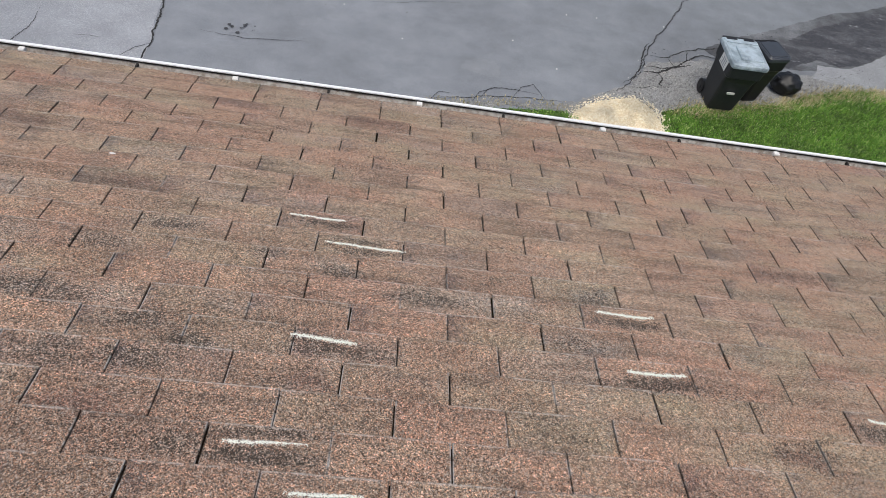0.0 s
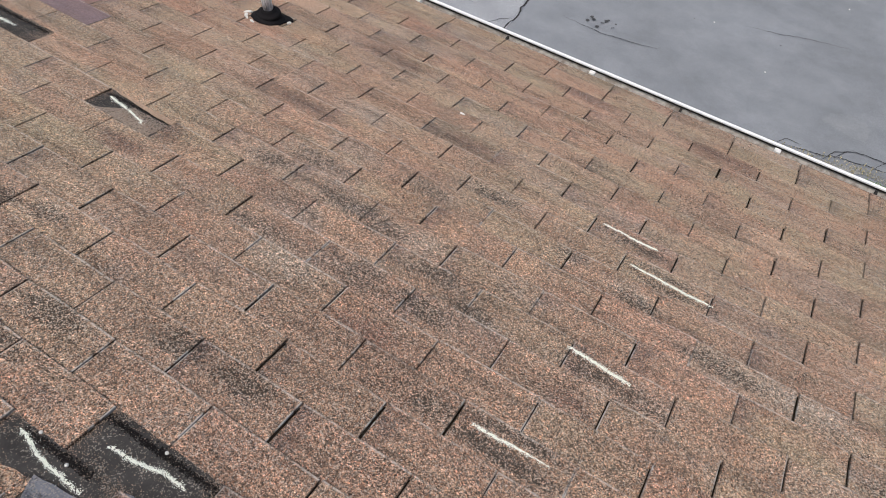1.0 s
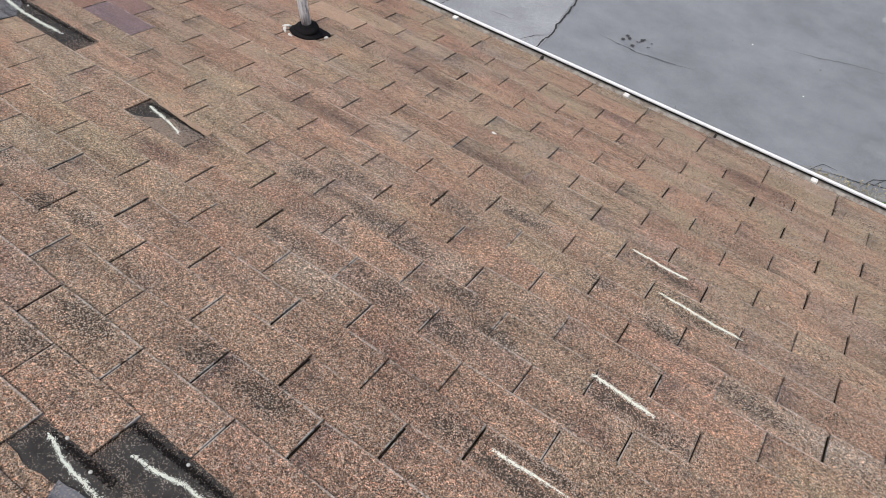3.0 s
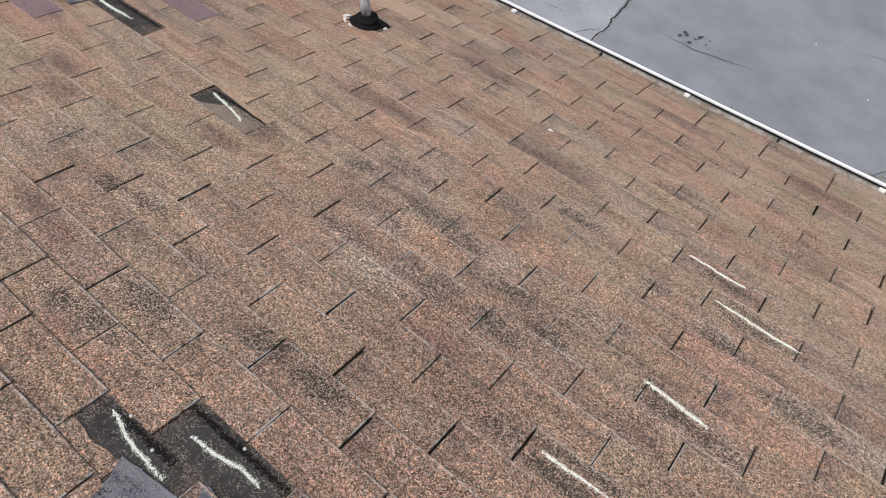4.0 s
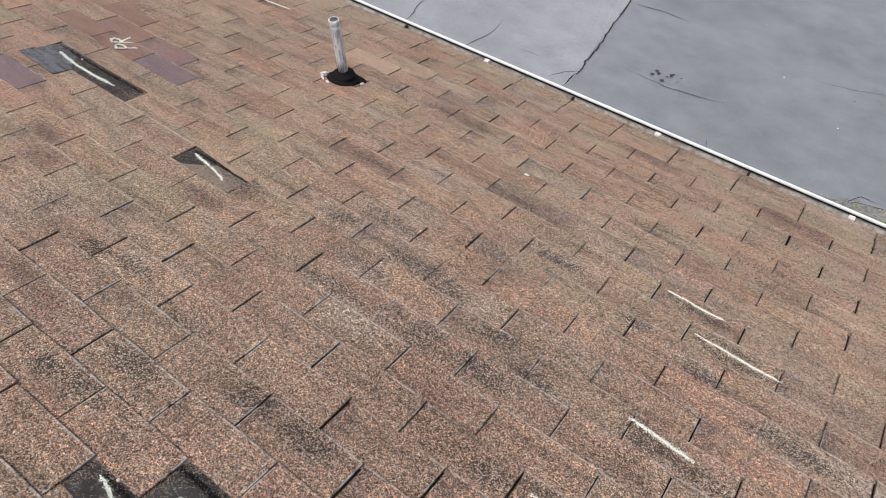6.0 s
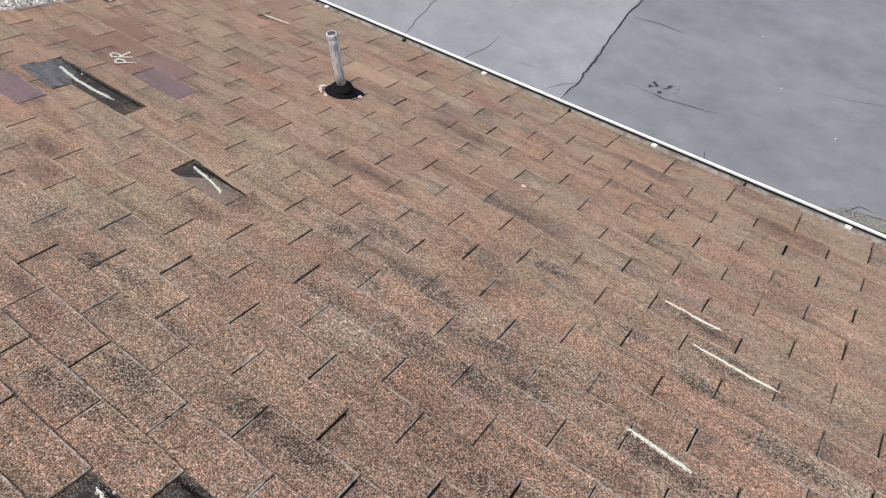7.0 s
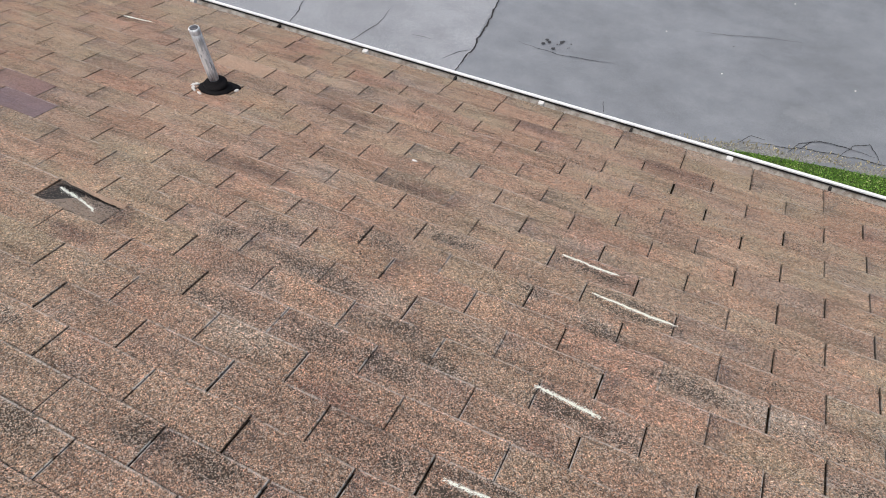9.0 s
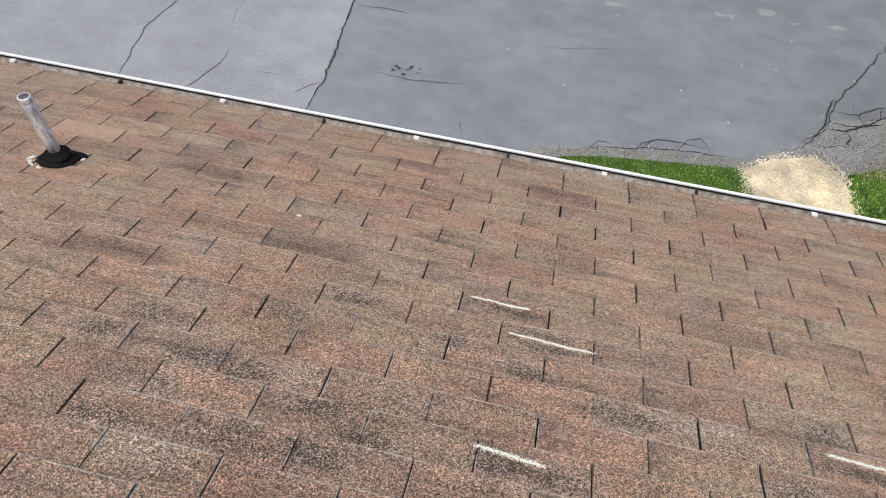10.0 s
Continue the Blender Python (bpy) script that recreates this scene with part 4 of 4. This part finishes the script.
sheet("grit_verge", [(2.6, 6.42), (3.6, 6.8), (4.0, 7.12), (4.5, 7.9), (5.2, 8.1), (6.6, 8.0), (7.6, 8.1), (8.3, 8.1), (9.2, 8.2), (9.2, 7.2), (6.5, 6.6), (4.6, 6.2), (3.0, 6.0)], 0.008, gravel_mat, "grey grit and crumbled asphalt beside the grass", 4, 0.08)
sheet("grit_edge", [(0.0, 5.75), (0.2, 5.85), (1.0, 6.10), (2.1, 6.32), (3.0, 6.46), (3.2, 6.3), (2.1, 6.2), (1.0, 6.0)], 0.0062, gravel_mat, "", 5, 0.04)
for i, (x, y, w, h) in enumerate(((1.0, 10.15, 0.4, 0.16), (3.0, 10.4, 0.4, 0.14), (3.75, 10.75, 0.42, 0.2), (4.94, 10.6, 0.35, 0.14), (4.2, 10.5, 0.16, 0.1), (1.65, 7.05, 0.6, 0.34))):
    pts = [(x + w * math.cos(math.tau * j / 9) / 2, y + h * math.sin(math.tau * j / 9) / 2) for j in range(9)]
    sheet("pale_spot", pts, 0.004, asphalt_pale if i == 5 else pale_smear, "pale worn spot", 30 + i, 0.05 if i == 5 else 0.03, 0.06)

# cracks: way points and width, by stretch of the driveway
JOINT_CRACKS = [([(-3.42, 9.6), (-3.4, 9), (-3.3, 7.6), (-3.17, 6.55), (-3.19, 5.5)], 0.05),
    ([(-3.31, 8.7), (-2.77, 8.76), (-2.36, 8.72)], 0.02),
    ([(-3.17, 6.5), (-3.35, 6.35), (-3.5, 6.1)], 0.018),
    ([(-6.2, 8.3), (-6.25, 8.09), (-6.37, 7.05), (-6.19, 6.21), (-6.1, 5.6)], 0.026),
    ([(-4.86, 6.95), (-4.82, 6.5), (-4.97, 5.98), (-5.1, 5.7)], 0.022),
    ([(-5.14, 8.31), (-5.2, 7.9), (-5.09, 7.5)], 0.010),
    ([(-4.2, 6.45), (-3.85, 6.47)], 0.014),
    ([(-2.6, 6.98), (-1.95, 6.92), (-1.5, 6.98), (-1.1, 7.07)], 0.016),
    ([(-0.9, 5.9), (-1, 6.2)], 0.012)]
EDGE_CRACKS = [([(-0.2, 8.36), (0.5, 8.55), (1.35, 8.75)], 0.012),
    ([(0.85, 6.05), (1.03, 6.33), (1.23, 6.32)], 0.018),
    ([(1.52, 6.2), (1.63, 6.44), (1.87, 6.6), (2.2, 6.62), (2.56, 6.58)], 0.022),
    ([(1.62, 6.3), (1.85, 6.62)], 0.016),
    ([(2.12, 6.37), (2.28, 6.69), (2.48, 6.81), (2.65, 6.48)], 0.02),
    ([(0.9, 6.15), (1.6, 6.33), (2.3, 6.46), (3, 6.5)], 0.022)]
VERGE_CRACKS = [([(6.3, 11.2), (5.71, 10.14), (5.16, 9.2), (4.79, 8.66), (4.55, 8.1), (4.32, 7.55), (3.95, 7.04), (3.56, 6.8)], 0.026),
    ([(4.62, 8.4), (4.52, 8.26), (4.35, 7.68), (4.2, 7.37), (4.0, 7.2)], 0.03),
    ([(4.58, 8.04), (4.89, 8.06), (5.29, 8.34), (5.87, 8.57), (6.3, 8.6)], 0.026),
    ([(4.48, 7.74), (4.73, 7.73), (4.98, 7.79), (5.23, 8.04), (5.54, 8.27), (6.0, 8.26)], 0.042),
    ([(4.40, 7.57), (4.65, 7.59), (4.94, 7.81), (5.28, 7.94)], 0.055),
    ([(4.65, 7.59), (4.69, 7.41), (4.6, 7.29), (4.71, 7.2)], 0.034),
    ([(5.23, 8.04), (5.29, 8.34)], 0.02),
    ([(4.89, 8.06), (4.98, 7.79)], 0.018),
    ([(4.71, 7.2), (4.5, 7.22), (4.3, 7.12), (4.0, 7.1)], 0.014)]
for i, (pts, w) in enumerate(JOINT_CRACKS + EDGE_CRACKS + VERGE_CRACKS):
    part("crack", crack_ribbon(bmesh.new(), pts, w * (0.75 if i > 14 else 0.6), 0.0092 + 0.0002 * i, 50 + i, 1.0 if i > 14 else 0.6), crack_mat, ground_ob, "crooked open crack in the asphalt" if i == 0 else "")
g = random.Random(3)
for i in range(26):
    if i < 11:
        x, y, r = -1.98 + g.gauss(0, 0.15), 7.18 + g.gauss(0, 0.07), g.choice((0.010, 0.014, 0.018, 0.03))
    else:
        x, y, r = g.uniform(-7, 8), g.uniform(6.9, 12), g.uniform(0.006, 0.016)
    bm = bmesh.new()
    blot(bm, [(a, b) for a, b, c in circle(x, y, 0, r, 11, 0.25, i)], 0.0150 + 0.0001 * i)
    part("oil_spot", bm, oil, ground_ob, "dark oil spot" if i == 0 else "")


for i, (x, y) in enumerate(((3.2, 8.9), (3.75, 8.95), (1.1, 9.8), (5.0, 9.0), (-0.6, 8.2), (2.2, 7.9), (4.1, 9.9), (-1.3, 9.4), (0.4, 7.5), (2.9, 7.3))):
    bm = bmesh.new()
    ring_loft(bm, [circle(0, 0, z, r, 8, 0.25, i) for z, r in ((0, 0.011), (0.005, 0.012), (0.008, 0.006))])
    thing("pebble", to_mesh("pebble", bm, caulk), "small pale pebble on the asphalt driveway", "pebble", "pebbles on the driveway", matrix=pose(x, y, 0.0))

# ---- grass, wood chips, gravel ----
def inside(x, y, poly):
    hit = False
    for (ax, ay), (bx, by) in zip(poly, poly[1:] + poly[:1]):
        if (ay > y) != (by > y) and x < ax + (y - ay) / (by - ay) * (bx - ax):
            hit = not hit
    return hit


GRASS_A = [(0.1, 4.9), (0.15, 5.6), (0.6, 5.84), (1.1, 5.98), (2.07, 6.13), (2.9, 6.27), (3.12, 6.15), (3.16, 5.9), (3.2, 4.9)]
GRASS_B = [(4.45, 4.9), (4.45, 6.2), (4.56, 6.58), (5.1, 6.82), (6.3, 7.08), (6.8, 7.25), (7.2, 7.5), (8.0, 7.8), (8.65, 7.95), (8.9, 7.7), (9.4, 7.2), (9.8, 4.9)]
CHIPS = [(3.05, 4.9), (3.08, 5.85), (3.02, 6.28), (3.3, 6.50), (3.6, 6.66), (4.1, 6.80), (4.33, 6.72), (4.47, 6.5), (4.5, 6.1), (4.45, 4.9)]


def blades(name, poly, count, height, material, seed, label, fade=0.0):
    g = random.Random(seed)
    xs, ys = [p[0] for p in poly], [p[1] for p in poly]
    shapes = []
    while len(shapes) < count:
        x, y = g.uniform(min(xs), max(xs)), g.uniform(min(ys), max(ys))
        if not inside(x + g.gauss(0, 0.02 + fade), y + g.gauss(0, 0.02 + fade), poly):
            continue
        if g.random() > 0.75 + 0.7 * noise.noise((x * 4, y * 4, seed)):
            continue
        h, a, w = height * g.uniform(0.4, 1.3), g.uniform(0, math.tau), g.uniform(0.003, 0.006)
        lean = g.uniform(0.1, 0.9) * h
        dx, dy = math.cos(a), math.sin(a)
        z = 0.008
        if g.random() < 0.22:  # broad clover leaves
            s = g.uniform(0.006, 0.011)
            shapes.append(([(x + s * math.cos(a + q * math.tau / 5), y + s * math.sin(a + q * math.tau / 5), z + h * 0.8 + g.uniform(-0.004, 0.004)) for q in range(5)], [(0, 1, 2, 3, 4)]))
        else:
            shapes.append(([(x - dy * w, y + dx * w, z), (x + dy * w, y - dx * w, z), (x + dx * lean * 0.4 + dy * w * 0.8, y + dy * lean * 0.4 - dx * w * 0.8, z + h * 0.65),
                            (x + dx * lean * 0.4 - dy * w * 0.8, y + dy * lean * 0.4 + dx * w * 0.8, z + h * 0.65), (x + dx * lean, y + dy * lean, z + h)], [(0, 1, 2, 3), (3, 2, 4)]))
    return thing(name, scatter_mesh(name, shapes, material), label, "grass", kind="stuff")


sheet("lawn_soil", GRASS_A, 0.012, soil, "soil under the grass strip", 6, 0.02)
sheet("lawn_soil", GRASS_B, 0.012, soil, "", 7, 0.03)
blades("grass", GRASS_A, 24000, 0.036, grass_mat, 1, "narrow strip of rich green grass and clover by the driveway")
blades("grass", GRASS_B, 75000, 0.055, grass_mat, 2, "rich green grass and clover beside the bins")
VERGE = [(4.5, 6.5), (5.1, 6.85), (6.3, 7.1), (7.2, 7.55), (8.0, 7.85), (8.9, 8.05), (8.9, 7.75), (8.0, 7.6), (7.2, 7.3), (6.3, 6.9), (5.1, 6.6)]
blades("dry_grass", VERGE, 5200, 0.062, dry_mat, 3, "thin dry grass at the edge of the lawn", 0.06)
EDGE_DRY = [(0.1, 5.75), (1.0, 6.05), (2.0, 6.22), (3.0, 6.36), (3.0, 6.5), (2.0, 6.36), (1.0, 6.17), (0.1, 5.9)]
blades("dry_grass", EDGE_DRY, 500, 0.04, dry_mat, 4, "thin dry grass at the edge of the lawn", 0.03)

g = random.Random(12)
heap = thing("wood_chips", None, "heap of pale straw-coloured wood chips", "wood chips", kind="stuff")
sheet("chip_bed", CHIPS, 0.016, straw_mat, "", 8, 0.03, 0.12, heap)
shapes = []
while len(shapes) < 9000:
    x, y = g.uniform(2.8, 4.8), g.uniform(5.2, 7.2)
    if not inside(x + g.gauss(0, 0.06), y + g.gauss(0, 0.06), CHIPS):
        continue
    z = 0.02 + 0.03 * g.random()
    s = g.uniform(0.012, 0.04)
    shapes.append(chip(pose(x, y, z, g.uniform(-35, 35), g.uniform(-35, 35), g.uniform(0, 360)), s, s * g.uniform(0.2, 0.6), 0.004))
part("chip_layer", scatter_mesh("chip_layer", shapes, straw_mat), None, heap)

g = random.Random(13)
shapes = []
GRIT = [(3.9, 6.9), (4.3, 7.5), (5.0, 7.9), (6.6, 7.95), (7.6, 8.05), (9.0, 8.15), (9.0, 7.7), (7.2, 7.35), (6.3, 6.95), (5.1, 6.7), (4.3, 6.6)]
while len(shapes) < 3200:
    x, y = g.uniform(3.8, 9.1), g.uniform(6.4, 8.4)
    if not inside(x + g.gauss(0, 0.1), y + g.gauss(0, 0.1), GRIT) or g.random() > 0.55 + 0.8 * noise.noise((x * 2.5, y * 2.5, 3)):
        continue
    s = g.uniform(0.006, 0.020)
    shapes.append(chip(pose(x, y, 0.008 + s * 0.25, g.uniform(0, 360), g.uniform(0, 360), g.uniform(0, 360)), s, s * 0.8, s * 0.6))
thing("loose_grit", scatter_mesh("loose_grit", shapes, grit_mat), "loose pale grit on the crumbled asphalt edge", "grit", kind="stuff")
shapes = []
DARK_EDGE = [(6.4, 8.25), (7.5, 8.25), (8.7, 8.45), (9.4, 9.05), (10.0, 10.6), (8.8, 10.0), (7.6, 9.45), (6.7, 8.95), (6.2, 8.6), (5.2, 8.3), (4.5, 7.9)]
for i in range(230):
    j = g.randrange(len(DARK_EDGE) - 1)
    (ax, ay), (bx, by) = DARK_EDGE[j], DARK_EDGE[j + 1]
    f = g.random()
    s = g.uniform(0.006, 0.022)
    shapes.append(chip(pose(ax + (bx - ax) * f + g.gauss(0, 0.16), ay + (by - ay) * f + g.gauss(0, 0.13), 0.009 + s * 0.1, g.uniform(-20, 20), g.uniform(-20, 20), g.uniform(0, 360)), s, s * 0.7, s * 0.3))
thing("asphalt_crumbs", scatter_mesh("asphalt_crumbs", shapes, crumb_mat), "crumbs of broken dark asphalt", "asphalt crumbs", kind="stuff")
WHITE = [(-20, -6), (-20, 4.4), (-9.8, 4.4), (-9.2, 2.5), (-9.2, -6)]
sheet("gravel_bed", WHITE, 0.008, white_gravel, "bed of white landscaping gravel", 9, 0.06)
shapes = []
while len(shapes) < 6000:
    x, y = g.uniform(-14.5, -10), g.uniform(0.5, 4.3)
    s = g.uniform(0.03, 0.07)
    shapes.append(chip(pose(x, y, 0.012 + s * 0.2, g.uniform(0, 360), g.uniform(0, 360), g.uniform(0, 360)), s, s * 0.8, s * 0.6))
thing("white_stones", scatter_mesh("white_stones", shapes, stone_mat), "loose white landscaping stones beyond the gable", "gravel", kind="stuff")


# ---- wheeled bins and bag ----
def rounded(cx, cy, w, d, r, z, n=5):
    pts = []
    for sx, sy, a0 in ((1, 1, 0), (-1, 1, 90), (-1, -1, 180), (1, -1, 270)):
        for i in range(n):
            a = radians(a0 + 90 * i / (n - 1))
            pts.append((cx + sx * (w / 2 - r) + r * math.cos(a), cy + sy * (d / 2 - r) + r * math.sin(a), z))
    return pts


def wheeled_bin(x, y, turn, w, d, h, body_mat, lid_mat, label, detailed):
    """A two-wheeled refuse bin; its front looks along -y before it is turned."""
    ob = thing("wheeled_bin", None, label, "bin", "bins by the grass", matrix=pose(x, y, 0.008, 0, 0, turn))
    bm = bmesh.new()
    ring_loft(bm, [rounded(0, 0.03, w * 0.70, d * 0.62, 0.05, 0.02), rounded(0, 0.02, w * 0.73, d * 0.66, 0.06, 0.06), rounded(0, 0.01, w * 0.86, d * 0.80, 0.06, h * 0.62),
                   rounded(0, 0, w * 0.90, d * 0.86, 0.05, h * 0.72), rounded(0, 0, w * 0.95, d * 0.92, 0.05, h * 0.74), rounded(0, 0, w * 0.97, d * 0.95, 0.05, h - 0.06)])
    part("body", bm, body_mat, ob)
    bm = bmesh.new()
    ring_loft(bm, [rounded(0, 0, w, d, 0.05, h - 0.075), rounded(0, 0, w * 1.01, d * 1.01, 0.05, h - 0.05), rounded(0, 0, w * 0.99, d * 0.99, 0.05, h - 0.015),
                   rounded(0, 0.0, w * 0.90, d * 0.90, 0.05, h + 0.005), rounded(0, 0.0, w * 0.84, d * 0.84, 0.05, h + 0.002)])
    lid = part("lid", bm, lid_mat, ob, "lighter grey lid with a raised panel" if detailed else "dark flat lid")
    bm = bmesh.new()
    if detailed:
        ring_loft(bm, [rounded(0.04, -0.06, w * 0.62, d * 0.52, 0.03, h), rounded(0.04, -0.06, w * 0.60, d * 0.50, 0.03, h + 0.022), rounded(0.04, -0.06, w * 0.54, d * 0.45, 0.03, h + 0.026)])
        box(bm, -w * 0.44, w * 0.44, d * 0.27, d * 0.31, h, h + 0.018, 0.004)
    else:
        ring_loft(bm, [rounded(0, 0, w * 0.80, d * 0.80, 0.03, h - 0.002), rounded(0, 0, w * 0.76, d * 0.76, 0.03, h + 0.012)])
    part("raised_panel", bm, lid_mat, lid)
    for sx in (-1, 1):
        part("handle_slot", box(bmesh.new(), sx * w * 0.24 - w * 0.15, sx * w * 0.24 + w * 0.15, d * 0.40, d * 0.45, h - 0.005, h + 0.009, 0.003), bin_black, lid, "dark hand opening")
    bm = bmesh.new()
    ring_loft(bm, [[(px, d / 2 + 0.035 + 0.014 * math.cos(math.tau * i / 10), h - 0.03 + 0.014 * math.sin(math.tau * i / 10)) for i in range(10)] for px in (-w * 0.42, w * 0.42)])
    part("handle", bm, body_mat, ob)
    for sx in (-1, 1):
        wheel = part("wheel", ring_loft(bmesh.new(), [[(sx * (w * 0.36) + o, d * 0.40 + r * math.cos(math.tau * i / 20), 0.112 + r * math.sin(math.tau * i / 20)) for i in range(20)]
                     for o, r in ((-0.035, 0.09), (-0.028, 0.112), (0.028, 0.112), (0.035, 0.09))]), bin_black, ob, "black rubber wheel")
        part("hub", ring_loft(bmesh.new(), [[(sx * (w * 0.36) + o, d * 0.40 + 0.05 * math.cos(math.tau * i / 14), 0.112 + 0.05 * math.sin(math.tau * i / 14)) for i in range(14)] for o in (-0.042, 0.042)]), body_mat, wheel)
    if detailed:
        sx = -w * 0.484
        part("sticker", box(bmesh.new(), sx - 0.004, sx, -0.19, 0.07, h * 0.75, h * 0.93, 0.001), sticker_mat, ob, "white printed sticker")
        for i in range(4):
            part("print_bar", box(bmesh.new(), sx - 0.006, sx - 0.0035, -0.14, 0.04 - 0.03 * (i % 2), h * 0.775 + i * 0.032, h * 0.775 + i * 0.032 + 0.012), ink, ob, "unreadable print" if i == 0 else "")
        part("lift_bar", box(bmesh.new(), -0.10, 0.02, -d * 0.40 - 0.02, -d * 0.40 + 0.01, h * 0.42, h * 0.45, 0.004), steel, ob, "pale metal lift bar")
    return ob


wheeled_bin(5.50, 7.00, 2.0, 0.58, 0.71, 0.99, bin_body, bin_lid, "tall charcoal wheeled bin with a grey lid and white sticker", True)
wheeled_bin(6.07, 7.28, 14.0, 0.40, 0.47, 0.93, bin_black, bin_lid_dark, "narrower black wheeled bin with a dark lid", False)
bm = bmesh.new()
bmesh.ops.create_icosphere(bm, subdivisions=4, radius=1)
for v in bm.verts:
    k = 1 + 0.14 * noise.noise(v.co * 2.3) + 0.09 * noise.noise(v.co * 6)
    v.co = Vector((v.co.x * 0.25 * k, v.co.y * 0.20 * k, max(0.0, 0.155 + v.co.z * 0.18 * k)))
bag = thing("rubbish_bag", to_mesh("rubbish_bag", bm, bag_mat, True), "small tied black rubbish bag on the ground", "rubbish bag", matrix=pose(6.82, 7.60, 0.008))
bm = bmesh.new()
ring_loft(bm, [circle(-0.20, -0.02, z, r, 10, 0.2, 4) for z, r in ((0.20, 0.05), (0.25, 0.025), (0.27, 0.04))])
part("knot", bm, bag_mat, bag, "", True)

# ---- the single tabs of the nearer stretch ----
g = random.Random(21)
special_mesh = {}
for row, k in near_tabs:
    if (row, k) in SPECIAL:
        mat = SPECIAL[(row, k)]
        if mat.name not in special_mesh:
            special_mesh[mat.name] = tab_mesh("shingle_tab", mat, WIDTH, 0.001, g)
        me = special_mesh[mat.name]
    else:
        me = g.choice(wide_variants if (row, k) in WIDE_SLOTS else variants + cut_variants)
    ob = new("shingle_tab", me)
    ob.parent = roof
    ob.matrix_basis = pose(k * TAB + g.uniform(-0.0008, 0.0008), -row * COURSE + g.uniform(-0.002, 0.002), 0, g.uniform(-0.12, 0.12), 0, g.uniform(-0.35, 0.35))
